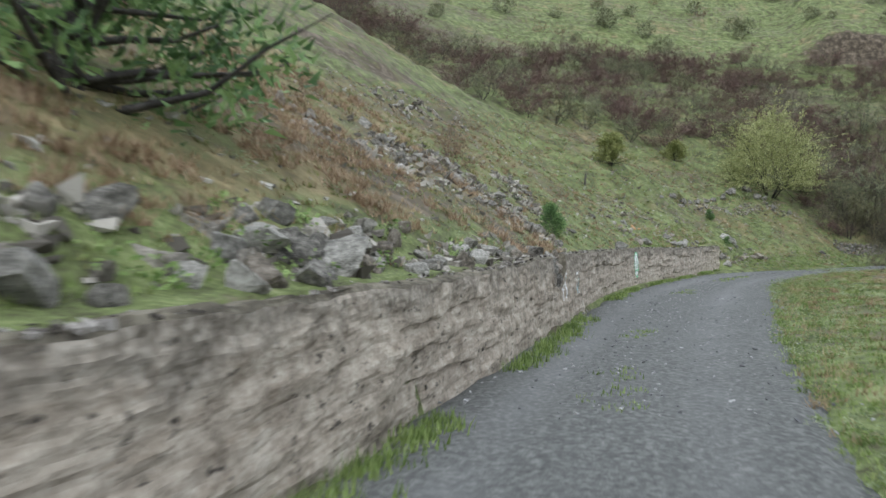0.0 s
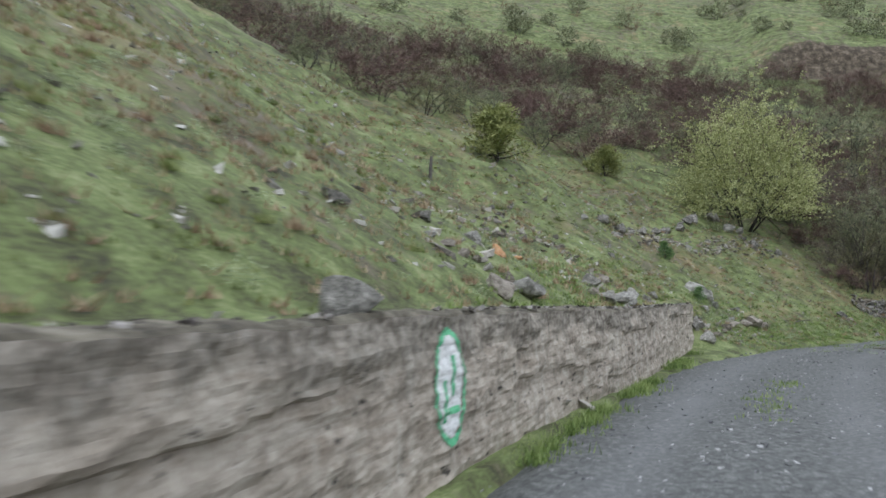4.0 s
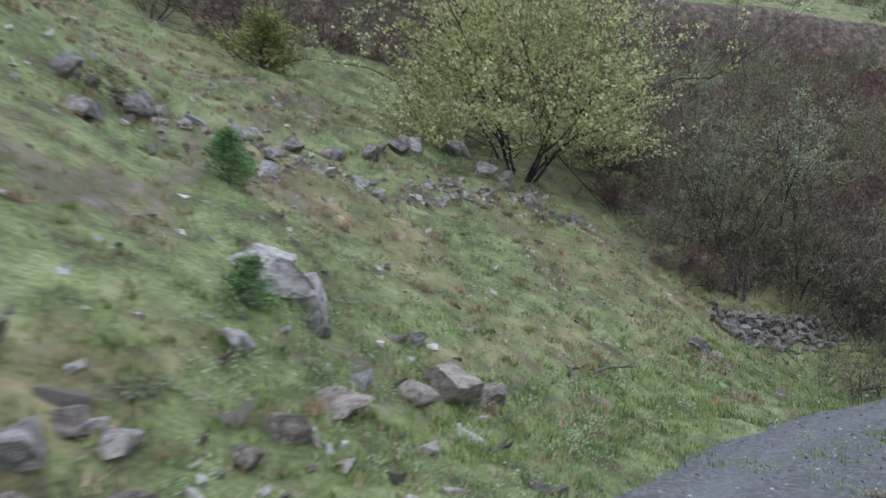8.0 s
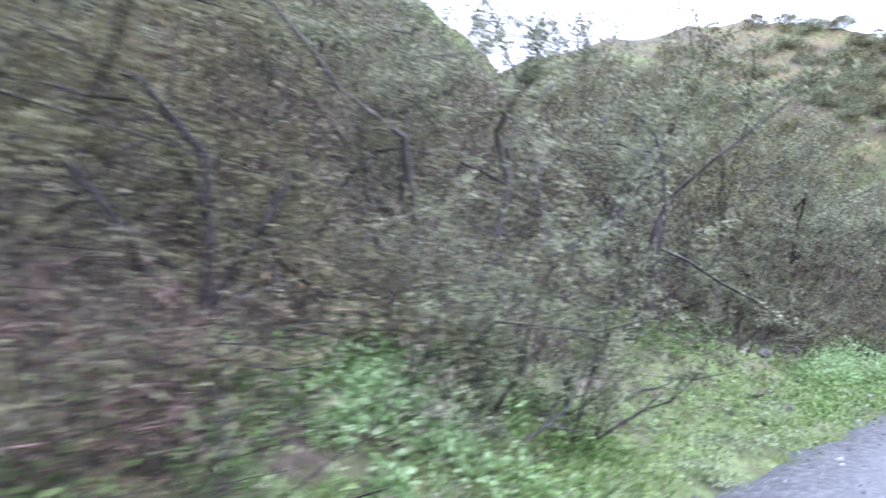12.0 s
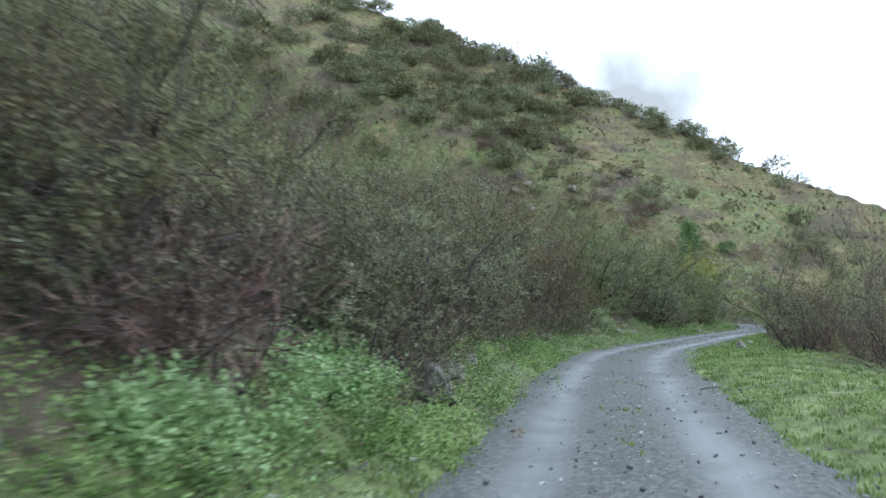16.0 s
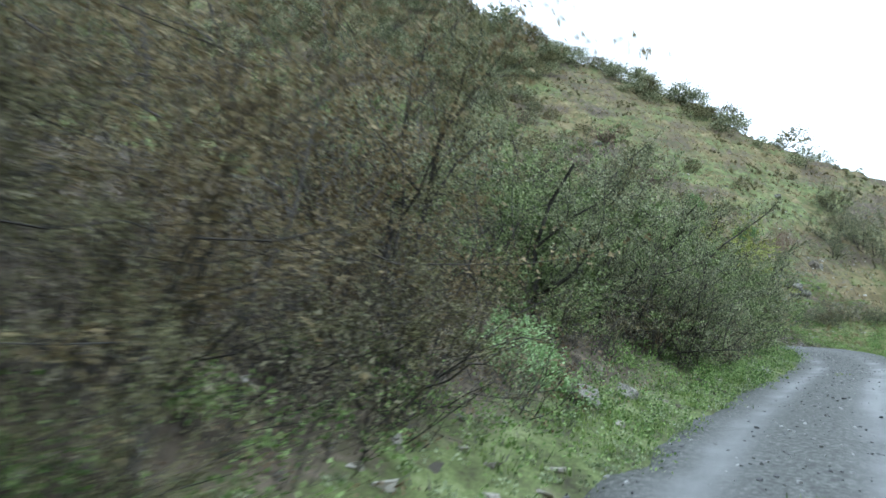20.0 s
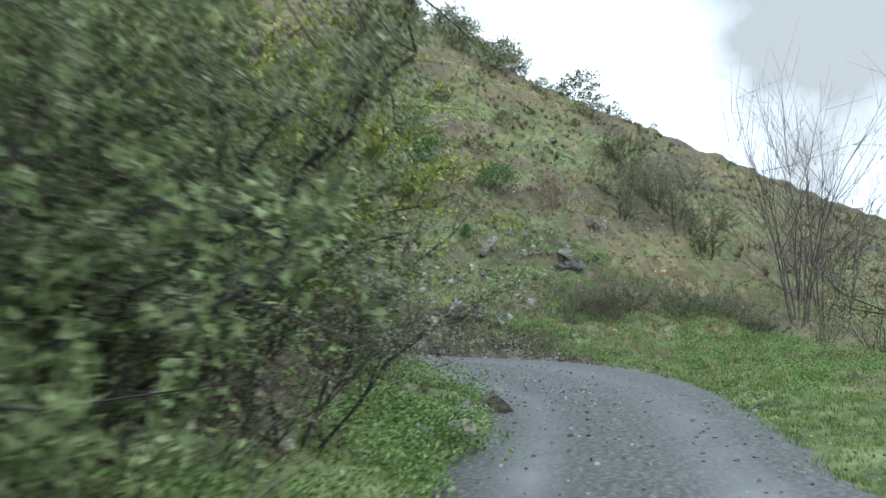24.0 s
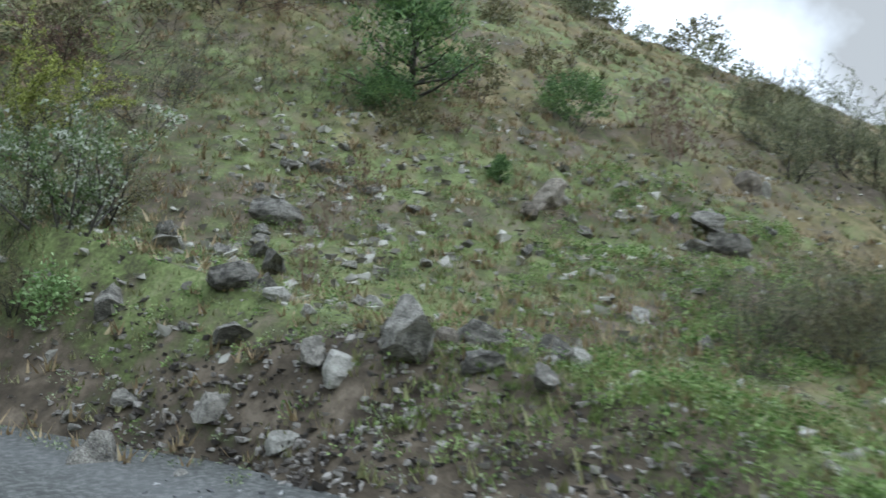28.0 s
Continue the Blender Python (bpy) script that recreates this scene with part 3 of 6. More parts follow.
# ---- retaining wall ----
def wall_face(ss, z):
    """How far the wall's face stands out at a length along it and a height: broken courses, hollows and grit."""
    o = 0.03 * vnoise(ss, z * 2, 1.1, 24) + 0.03 * vnoise(ss, z * 2.6, 0.26, 23, 4) + 0.03 * vnoise(ss * 0.6, z * 4, 0.5, 25)
    for k, (lev, deep) in enumerate(((0.95, 0.05), (0.66, 0.05), (0.36, 0.045))):
        line = lev + 0.16 * vnoise(ss, ss * 0, 2.3, 70 + k, 5) + 0.05 * vnoise(ss, ss * 0, 0.3, 80 + k)
        here = step(0.0, 0.35, vnoise(ss, ss * 0 + k, 1.9, 90 + k))
        o = o + deep * here * (step(-0.012, 0.012, z - line) - 0.5) - 0.03 * here * np.exp(-((z - line) / 0.018) ** 2)
    pit = vnoise(ss, z, 0.28, 95, 2)
    return o - 0.05 * step(0.35, 0.6, pit) * step(-0.1, 0.3, vnoise(ss, z, 1.9, 96))


def retaining_wall():
    w = WALL
    t = np.gradient(w, axis=0)
    t /= np.hypot(t[:, 0], t[:, 1])[:, None]
    s = np.concatenate([[0], np.cumsum(np.hypot(*np.diff(w, axis=0).T))])
    ss = np.arange(0, s[-1], 0.05)
    wx, wy = np.interp(ss, s, w[:, 0]), np.interp(ss, s, w[:, 1])
    tx, ty = np.interp(ss, s, t[:, 0]), np.interp(ss, s, t[:, 1])
    top = 1.27 + 0.07 * step(9, 13, wy) * step(34, 27, wy) + 0.03 * vnoise(ss, ss * 0, 0.8, 21) + 0.025 * vnoise(ss, ss * 0, 0.25, 28)
    top *= 1 - 0.4 * step(0.72, 0.5, np.abs(wy - 13.95) + 0.12 * vnoise(ss, ss * 0, 0.3, 29))  # the broken-out length
    top *= 1 - 0.1 * step(0.5, 0.2, np.abs(wy - 39.9))
    prof = [(0, -0.3), *[(0.0, k) for k in np.linspace(0, 0.97, 44)], (0.02, 0.985), (0.05, 1.0), (0.12, 1.0), (0.2, 0.99), (0.24, 0.6)]
    cols = []
    for k, (off, q) in enumerate(prof):
        zz = top * q if q > 0 else np.full_like(ss, -0.35)
        o = off - (wall_face(ss, zz) if 0 < k < 46 else 0) + 0.06 * q
        cols.append(np.stack([wx - ty * o, wy + tx * o, zz + (0.02 * vnoise(ss, ss * 0 + off * 9, 0.3, 27) if k > 45 else 0)], 1))
    V = np.stack(cols, 1)
    a, b = V.shape[:2]
    ids = np.arange(a * b).reshape(a, b)
    f = np.stack([ids[:-1, :-1], ids[1:, :-1], ids[1:, 1:], ids[:-1, 1:]], -1).reshape(-1, 4)
    ob = mesh_object("retaining_wall", V.reshape(-1, 3), f, [M_WALL, M_WALLTOP], smooth=False, index=np.tile((np.arange(b - 1) >= 44).astype(int), a - 1))
    bm = bmesh.new()
    bm.from_mesh(ob.data)
    bm.verts.ensure_lookup_table()
    bm.faces.new([bm.verts[int(i)] for i in ids[-1]])
    bm.to_mesh(ob.data)
    bm.free()
    return tagged(ob, "low stained concrete retaining wall beside the track", "wall", kind="structure")


the_wall = retaining_wall()


# ---- plants ----
def frames_of(dirs):
    d = dirs / np.linalg.norm(dirs, axis=1)[:, None]
    h = np.where(np.abs(d[:, 2:]) < 0.9, [[0, 0, 1.0]], [[1.0, 0, 0]])
    a = np.cross(d, h)
    a /= np.linalg.norm(a, axis=1)[:, None]
    return a, np.cross(d, a)


def tubes(segs, sides=4):
    """Tapered twigs from rows of two ends and two radii."""
    s = np.array(segs, float)
    p0, p1, r0, r1 = s[:, :3], s[:, 3:6], s[:, 6], s[:, 7]
    a, b = frames_of(p1 - p0)
    ang = np.arange(sides) * 2 * np.pi / sides
    ring = a[:, None] * np.cos(ang)[None, :, None] + b[:, None] * np.sin(ang)[None, :, None]
    v = np.concatenate([p0[:, None] + ring * r0[:, None, None], p1[:, None] + ring * r1[:, None, None]], 1)
    k = np.arange(sides)
    f = np.stack([k, (k + 1) % sides, (k + 1) % sides + sides, k + sides], 1)
    f = (f[None] + (np.arange(len(s)) * 2 * sides)[:, None, None]).reshape(-1, 4)
    return v.reshape(-1, 3), f


def leaves(at, dirs, length, width, rng):
    """A folded diamond for each leaf."""
    n = len(at)
    d = dirs / np.linalg.norm(dirs, axis=1)[:, None]
    side = np.cross(d, rng.normal(size=(n, 3)))
    side /= np.linalg.norm(side, axis=1)[:, None] + 1e-9
    ln = (length * rng.uniform(0.6, 1.4, n))[:, None]
    wd = (width * rng.uniform(0.6, 1.4, n))[:, None]
    up = np.cross(side, d)
    v = np.stack([at, at + d * ln * 0.5 + side * wd * 0.5 + up * wd * 0.15, at + d * ln, at + d * ln * 0.5 - side * wd * 0.5 + up * wd * 0.15], 1)
    f = np.arange(4 * n).reshape(n, 4)
    return v.reshape(-1, 3), f


def blades(at, dirs, length, width, rng):
    """A single pointed face for each leaf of a crown."""
    n = len(at)
    d = dirs / np.linalg.norm(dirs, axis=1)[:, None]
    side = np.cross(d, rng.normal(size=(n, 3)))
    side /= np.linalg.norm(side, axis=1)[:, None] + 1e-9
    ln = (length * rng.uniform(0.6, 1.4, n))[:, None]
    wd = (width * rng.uniform(0.6, 1.4, n))[:, None]
    v = np.stack([at - side * wd * 0.62 + d * ln * 0.2, at + side * wd * 0.62, at + d * ln], 1)
    return v.reshape(-1, 3), np.arange(3 * n).reshape(n, 3)


def grow(rng, base, way, length, radius, depth, segs, tips, bend=0.25, split=(3, 5), up=0.12, fork=0.75):
    """A limb of bent pieces that forks; tips collects the ends of the finest twigs."""
    p, d = np.array(base, float), np.array(way, float)
    n = (1, 3, 4, 4)[depth]
    pts = [p]
    for i in range(n):
        d = d + rng.normal(size=3) * bend + [0, 0, up]
        d /= np.linalg.norm(d)
        q = p + d * length / n
        segs.append((*p, *q, radius * (1 - 0.6 * i / n), radius * (1 - 0.6 * (i + 1) / n)))
        p = q
        pts.append(p)
    if depth == 0:
        tips.append((*pts[-1], *d))
        tips.append((*pts[-2], *d))
        return
    for k in range(rng.integers(*split)):
        i = rng.integers(1, n + 1)
        w = d + rng.normal(size=3) * fork
        w /= np.linalg.norm(w)
        grow(rng, pts[i], w, length * rng.uniform(0.45, 0.7), radius * 0.45, depth - 1, segs, tips, bend, split, up, fork)
    tips.append((*p, *d))


def shrub(name, seed, tall, stems, lean, bark, leafy, n_leaf, leaf_len, leaf_wid, label, category="shrub", depth=2, split=(3, 5), radius=0.03, scatter=0.10, up=0.12, bend=0.25, fork=0.75, clump=7, dome=None):
    rng = np.random.default_rng(seed)
    root = new(name)
    segs, tips = [], []
    for i in range(stems):
        a = 6.283 * (i + rng.uniform(0, 0.8)) / stems
        k = lean * rng.uniform(0.35, 1.35)
        w = np.array([np.cos(a) * k, np.sin(a) * k, 1.0])
        grow(rng, (np.cos(a) * 0.15, np.sin(a) * 0.15, -0.3), w / np.linalg.norm(w), tall * rng.uniform(0.45, 0.8), radius * tall / 3, depth, segs, tips, bend, split, up, fork)
    thick = [g for g in segs if g[6] > radius * tall / 3 * 0.42]
    thin = [g for g in segs if g[6] <= radius * tall / 3 * 0.42]
    if n_leaf:
        thick, thin = segs, []
    v, f = tubes(thick, 3 if n_leaf else 4)
    stem = mesh_object("trunk" if depth > 1 else "brushwood", v, f, bark, root, smooth=True)
    if depth == 1:
        stem["kind"] = "stuff"
    if thin:
        v, f = tubes(thin, 3)
        mesh_object("crown", v, f, bark, root, smooth=True)
    if n_leaf:
        sg = np.array(segs)
        fine = sg[sg[:, 6] < radius * tall / 3 * 0.5]
        m = n_leaf // clump
        k = rng.integers(0, len(fine), m)
        u = rng.uniform(0.2, 1.1, m)[:, None]
        way = fine[k, 3:6] - fine[k, :3]
        at = fine[k, :3] + way * u + rng.uniform(-1, 1, (m, 3)) * scatter * 0.6
        if dome:  # a rounded outline, filled out with sprays
            q = rng.normal(size=(m, 3))
            q[:, 2] = np.abs(q[:, 2]) - 0.1
            q = q / np.linalg.norm(q, axis=1)[:, None] * rng.uniform(0.55, 1.0, (m, 1)) ** 0.6
            shell = q * [dome[0], dome[0], dome[1]] * (1 + 0.12 * rng.normal(size=(m, 1))) + [0, 0, 0.5]
            mine = rng.uniform(size=m) < 0.75
            at[mine], way[mine] = shell[mine], q[mine] + [0, 0, 0.3]
        at, way = np.repeat(at, clump, 0), np.repeat(way, clump, 0)
        unit = way / (np.linalg.norm(way, axis=1)[:, None] + 1e-9) * [1, 1, 0.45]
        at = at + unit * rng.uniform(-1, 1, (len(at), 1)) * scatter * 1.5 + rng.normal(size=at.shape) * scatter * [0.3, 0.3, 0.2]
        keep = at[:, 2] > 0.05
        at, way = at[keep], way[keep] / np.linalg.norm(way[keep], axis=1)[:, None]
        v, f = blades(at, way + rng.normal(size=(len(at), 3)) * 0.8, leaf_len, leaf_wid * 1.25, rng)
        mesh_object("crown", v, f, leafy, root)
    return tagged(root, label, category)


def conifer(name, seed, tall, wide, whorls, label, category, needle=L_NEEDLE, low=0.1):
    """A trunk with tiers of limbs set with tufts of needles."""
    rng = np.random.default_rng(seed)
    root = new(name)
    trunk, limbs, at, ways = [], [], [], []
    p = np.array([0, 0, -0.2])
    for i in range(6):
        q = np.array([rng.normal() * 0.03 * tall, rng.normal() * 0.03 * tall, tall * (i + 1) / 6])
        trunk.append((*p, *q, 0.028 * tall * (1 - i / 6.5), 0.028 * tall * (1 - (i + 1) / 6.5)))
        p = q
    for i in range(whorls):
        h = low + (1 - low) * i / whorls
        for k in range(rng.integers(4, 7)):
            a = rng.uniform(0, 6.283)
            ln = wide * 0.5 * (1.05 - h) ** 0.7 * rng.uniform(0.6, 1.15)
            b = np.array([0, 0, tall * h])
            d = np.array([np.cos(a), np.sin(a), rng.uniform(0.0, 0.45)])
            for j in range(4):
                c = b + d * ln / 4 + rng.normal(size=3) * 0.03 * ln
                limbs.append((*b, *c, 0.012 * tall * (1 - j / 4.5) * (1.1 - h), 0.012 * tall * (1 - (j + 1) / 4.5) * (1.1 - h)))
                if j:
                    for m in range(4):
                        at.append(b + (c - b) * rng.uniform(0, 1) + rng.normal(size=3) * 0.04 * wide)
                        ways.append(d)
                b = c
                d = d + [0, 0, 0.1]
    v, f = tubes(trunk + limbs, 4)
    mesh_object("trunk", v, f, M_BARK, root, smooth=True)
    at, ways = np.repeat(np.array(at), 9, 0), np.repeat(np.array(ways), 9, 0)
    at = at + rng.normal(size=at.shape) * 0.026 * wide
    v, f = blades(at, ways * 0.6 + rng.normal(size=at.shape) * 0.7 + [0, 0, 0.3], 0.085 * wide ** 0.5, 0.022 * wide ** 0.5, rng)
    mesh_object("crown", v, f, needle, root)
    return tagged(root, label, category)


PROTO = {
    "grey": [shrub("green_shrub", 11 + i, 4.0, 6, 0.7, M_BARK, L_GREY, 12000, 0.046, 0.023, "tall grey-green leafy shrub beside the gravel track", scatter=0.15, clump=12) for i in range(3)],
    "olive": [shrub("olive_shrub", 21 + i, 3.8, 6, 0.75, M_BARK, L_OLIVE, 9000, 0.044, 0.021, "twiggy olive-brown shrub with sparse spring leaves", scatter=0.14, clump=8) for i in range(3)],
    "finegrey": [shrub("green_shrub", 15 + i, 3.0, 7, 0.7, M_BARK, L_GREY, 13000, 0.038, 0.018, "bushy grey-green shrub leaning over the verge", split=(4, 6), scatter=0.11, clump=14) for i in range(2)],
    "lush": [shrub("green_shrub", 17 + i, 3.2, 7, 0.7, M_BARK, L_LUSH, 10000, 0.058, 0.03, "leafy soft green shrub crowding the track", split=(4, 6), scatter=0.13, clump=18) for i in range(2)],
    "fineolive": [shrub("olive_shrub", 25 + i, 2.8, 7, 0.7, M_BARK, L_OLIVE, 8500, 0.038, 0.017, "twiggy olive-brown shrub with small leaves over the verge", split=(4, 6), scatter=0.11, clump=10) for i in range(2)],
    "thorn": [shrub("thorn_tree", 27 + i, 4.0, 3, 0.55, M_BARK, L_GREY if i % 2 else L_OLIVE, 11000, 0.042, 0.019, "dark-trunked thorn tree with spreading limbs and sprays of leaves", "tree", depth=3, split=(3, 4), radius=0.05, scatter=0.12, up=0.02, bend=0.3, fork=0.9, clump=14) for i in range(4)],
    "brown": [shrub("bare_thicket", 31 + i, 2.9, 8, 0.75, M_BARK, L_THORN, 1900, 0.045, 0.02, "leafless dark brown thorny thicket beside the track", split=(4, 6), radius=0.016, scatter=0.1, clump=4) for i in range(3)],
    "rusty": [shrub("rusty_shrub", 45 + i, 3.2, 8, 0.6, M_BARK, L_RUSTY, 7000, 0.04, 0.018, "shrub in orange-brown bud among the green thicket", split=(4, 6), radius=0.018, scatter=0.12, clump=8) for i in range(2)],
    "mass": [shrub("purple_scrub", 35 + i, 2.4, 10, 0.8, M_BARK, M_TWIG, 1600, 0.4, 0.012, "dense leafless purple-brown thicket on the slope", depth=1, split=(4, 6), radius=0.018, scatter=0.25, clump=2) for i in range(3)],
    "under": [shrub("bramble_tangle", 38 + i, 1.3, 9, 1.1, M_BARK, (L_THORN, L_RUST, L_OLIVE)[i], 600, 0.045, 0.016, "low dark tangle of brambles and dead stems at the thicket's foot", "bramble", depth=1, split=(6, 9), radius=0.02, scatter=0.16, clump=3) for i in range(3)],
    "yellow": [shrub("yellow_green_tree", 41, 4.4, 14, 0.8, M_BARK, L_YELLOW, 42000, 0.06, 0.034, "rounded multi-stemmed tree in yellow-green spring leaf", "tree", split=(4, 6), radius=0.02, scatter=0.13, clump=10, dome=(2.3, 3.6))],
    "limey": [shrub("bright_shrub", 43, 4.2, 8, 0.6, M_BARK, L_LIME, 17000, 0.062, 0.036, "tall shrub in bright yellow-green leaf beside the bend", split=(4, 6), scatter=0.12, clump=8)],
    "bare": [shrub("bare_tree", 51 + i, 7.4, 6, 0.2, M_PALEBARK, None, 0, 0, 0, "leafless grey-barked tree with upright whippy branches", "tree", split=(6, 9), radius=0.012, up=0.14, bend=0.1, fork=0.55) for i in range(3)],
    "ridge": [shrub("ridge_bush", 65 + i, 1.5, 5, 1.0, M_BARK, m, 1500, 0.11, 0.06, "dark green bush in the scrub on the ridge", depth=1, split=(2, 4), scatter=0.25, clump=8, dome=(1.0, 0.9)) for i, m in enumerate((L_OLIVE, L_GREY, L_GREY))],
    "far": [shrub("hill_bush", 61 + i, 1.5, 8, 0.9, M_BARK, m, 1300, 0.1, 0.055, "low rounded bush on the far hillside", depth=1, split=(3, 5), scatter=0.16, clump=8, dome=(0.95, 0.95)) for i, m in enumerate((L_GREY, L_OLIVE, L_GREY))],
    "farbrown": [shrub("brown_bush", 71 + i, 1.5, 9, 0.8, M_TWIG, L_RUST, 420, 0.1, 0.03, "low rust-brown leafless bush on the slope", depth=1, split=(4, 6), radius=0.016, clump=3, scatter=0.14) for i in range(2)],
    "sapling": [shrub("bare_sapling", 75, 2.2, 12, 0.28, M_SAP, L_RUST, 200, 0.06, 0.03, "clump of reddish leafless saplings", depth=1, split=(5, 8), radius=0.012, up=0.25)],
    "flower": [shrub("blossoming_shrub", 77, 2.3, 8, 0.7, M_BARK, L_BLOSSOM, 5500, 0.05, 0.032, "shrub in pale blossom and fresh leaf above the bank", scatter=0.1)],
    "pine": [conifer("pine_tree", 81, 3.5, 3.7, 10, "young dark green pine tree on the slope", "tree")],
    "bigpine": [conifer("pine_tree", 83, 4.0, 5.0, 12, "dark green pine tree leaning over the wall", "tree", low=0.0)],
    "juniper": [conifer("juniper_bush", 85 + i, 1.5, 1.8, 10, "dense dark green juniper bush", "bush", low=0.03) for i in range(2)],
    "roundjuniper": [shrub("juniper_bush", 87, 1.3, 7, 0.8, M_BARK, L_NEEDLE, 6500, 0.07, 0.022, "rounded fresh green juniper bush on the hillside", "bush", depth=1, scatter=0.1, clump=8, dome=(0.85, 0.85))],
    "goldjuniper": [conifer("juniper_bush", 88, 1.6, 2.0, 11, "dense yellowish green juniper bush on the slope", "bush", L_OLIVEN, 0.02)],
}
PARKED = [o for k in PROTO.values() for o in k]


def plant(kind, which, x, y, scale=1.0, turn=0.0, sink=0.0, group="", tall=1.0):
    src = PROTO[kind][which % len(PROTO[kind])]
    m = Matrix.LocRotScale((x, y, float(ground_z(x, y)[0]) - sink), Euler((0, 0, turn)), (scale, scale, scale * tall))
    ob = copy_thing(src, m)
    ob.matrix_basis = m
    if group:
        ob["group"] = group
    return ob


rng = np.random.default_rng(5)


def along(lo, hi, count):
    """Random places along the track from x=lo to x=hi: the index into LINE."""
    pick = np.where((LINE[:, 0] >= lo) & (LINE[:, 0] <= hi) & (LINE[:, 1] > 40) & (LINE[:, 1] < 80))[0]
    return rng.choice(pick, count)


def scatter_left(lo, hi, count, near, deep, kinds, size, power=1.3):
    for n, i in enumerate(along(lo, hi, count)):
        d = LINE[i, 3] + near + deep * rng.uniform() ** power
        x = LINE[i, 0] - TAN[i, 1] * d + rng.normal() * 0.3
        y = LINE[i, 1] + TAN[i, 0] * d + rng.normal() * 0.3
        if float(by_track([x], [y])[0][0]) < LINE[i, 3] + near * 0.8:
            continue
        kind = kinds[int(rng.integers(len(kinds)))]
        if 35 < x < 39.6 and y < 66.2:  # the boulders lie open here
            continue
        which, scale, turn, tall = int(rng.integers(9)), size * rng.uniform(0.7, 1.15), rng.uniform(0, 6.28), rng.uniform(0.85, 1.2)
        if not (18.3 < x < 22.4 and y < 61.9):  # the open foot of the thorn tree
            plant(kind, which, x, y, scale, turn, group="roadside thicket", tall=tall)


def verge_width(x):
    """How wide the green verge is between the track and the brambles."""
    return 1.0 + 0.7 * vnoise(x, 0 * x, 4.0, 77) + 0.7 * step(16.5, 18, x) * step(26, 24, x) - 0.6 * step(43, 44, x) * step(48.8, 47.8, x) + 0.5 * step(40, 41, x) * step(44, 43, x) + 0.6 * step(65.5, 66, x) * step(69, 68, x) - 0.6 * step(70, 71, x) * step(79, 78, x)


# thicket along the inner bend, then along the straight
scatter_left(12, 18, 20, 1.5, 3, ["fineolive", "fineolive", "brown", "fineolive", "brown"], 0.85)
scatter_left(11, 26, 34, 4.2, 11, ["olive", "rusty", "brown", "grey", "olive"], 1.05)
scatter_left(24, 40, 16, 4.5, 6, ["olive", "brown", "grey"], 1.35)
scatter_left(18, 40, 28, 1.5, 1.8, ["fineolive", "brown", "finegrey", "fineolive"], 0.75)
scatter_left(12, 40, 26, 2.4, 5, ["mass", "brown", "mass", "fineolive"], 0.9)
scatter_left(40, 60, 22, 2.2, 5, ["mass", "brown", "fineolive"], 0.8)
scatter_left(19, 40, 34, 3.2, 7, ["olive", "grey", "olive", "rusty", "grey", "brown"], 0.95)
scatter_left(40, 59, 24, 1.5, 1.8, ["finegrey", "fineolive", "brown", "fineolive"], 0.72)
scatter_left(40, 59, 32, 3.2, 7, ["grey", "olive", "olive", "rusty", "brown"], 0.95)
scatter_left(58, 66, 10, 1.4, 1.2, ["fineolive", "brown"], 0.6)
scatter_left(58, 66, 10, 5.0, 5, ["brown", "olive"], 1.0)
scatter_left(67, 88, 30, 1.5, 1.6, ["lush", "finegrey", "lush", "fineolive"], 0.85)
scatter_left(70, 80, 12, 1.1, 0.8, ["brown", "under", "lush"], 0.6)
scatter_left(66, 90, 20, 2.2, 4, ["brown", "lush", "fineolive"], 0.9)
scatter_left(66, 88, 32, 3.2, 6, ["grey", "lush", "olive", "lush"], 1.0)
for n, (x, y, k) in enumerate(((7.9, 56.9, 0.75), (12.6, 58.2, 0.8), (15.2, 58.9, 0.9), (18.0, 60.2, 0.95), (21.0, 61.2, 0.95), (24.0, 62.4, 0.9), (27.5, 63.4, 0.95), (31.0, 64.2, 0.95), (34.0, 65.4, 0.9),
                               (38.0, 66.6, 0.95), (42.0, 68.4, 0.95), (46.4, 67.9, 0.8), (49.2, 68.7, 0.9), (52.5, 70.3, 0.9), (56.0, 71.2, 0.9), (59.5, 72.4, 0.9), (65.3, 72.2, 0.85), (69.0, 72.2, 0.95),
                               (72.6, 71.9, 0.95), (76.4, 71.8, 1.0), (79.8, 71.9, 0.95), (83.0, 71.6, 0.9), (86.0, 71.9, 0.85))):
    plant("thorn", n * 3 + n // 4, x, y, k, n * 2.3 + (3.0 if n == 11 else 0.0), group="thorn trees along the track", tall=0.95)
for i in along(10, 92, 330):  # brambles where the verge ends
    d = LINE[i, 3] + verge_width(LINE[i, 0]) + 0.35 + 2.6 * rng.uniform() ** 1.4
    if 34.5 < LINE[i, 0] < 44.5 and d < LINE[i, 3] + 3.4:
        continue
    plant("under", int(rng.integers(9)), LINE[i, 0] - TAN[i, 1] * d, LINE[i, 1] + TAN[i, 0] * d, rng.uniform(0.6, 1.15), rng.uniform(0, 6.28), group="brambles at the foot of the thicket")
for x, y, k in ((62.3, 71.9, 1.45), (64.6, 72.6, 1.4), (60.2, 73.0, 1.4), (60.6, 71.2, 0.9), (63.8, 71.2, 0.8)):
    plant("rusty", int(x), x, y, k * 0.9, x, group="roadside thicket", tall=1.1)
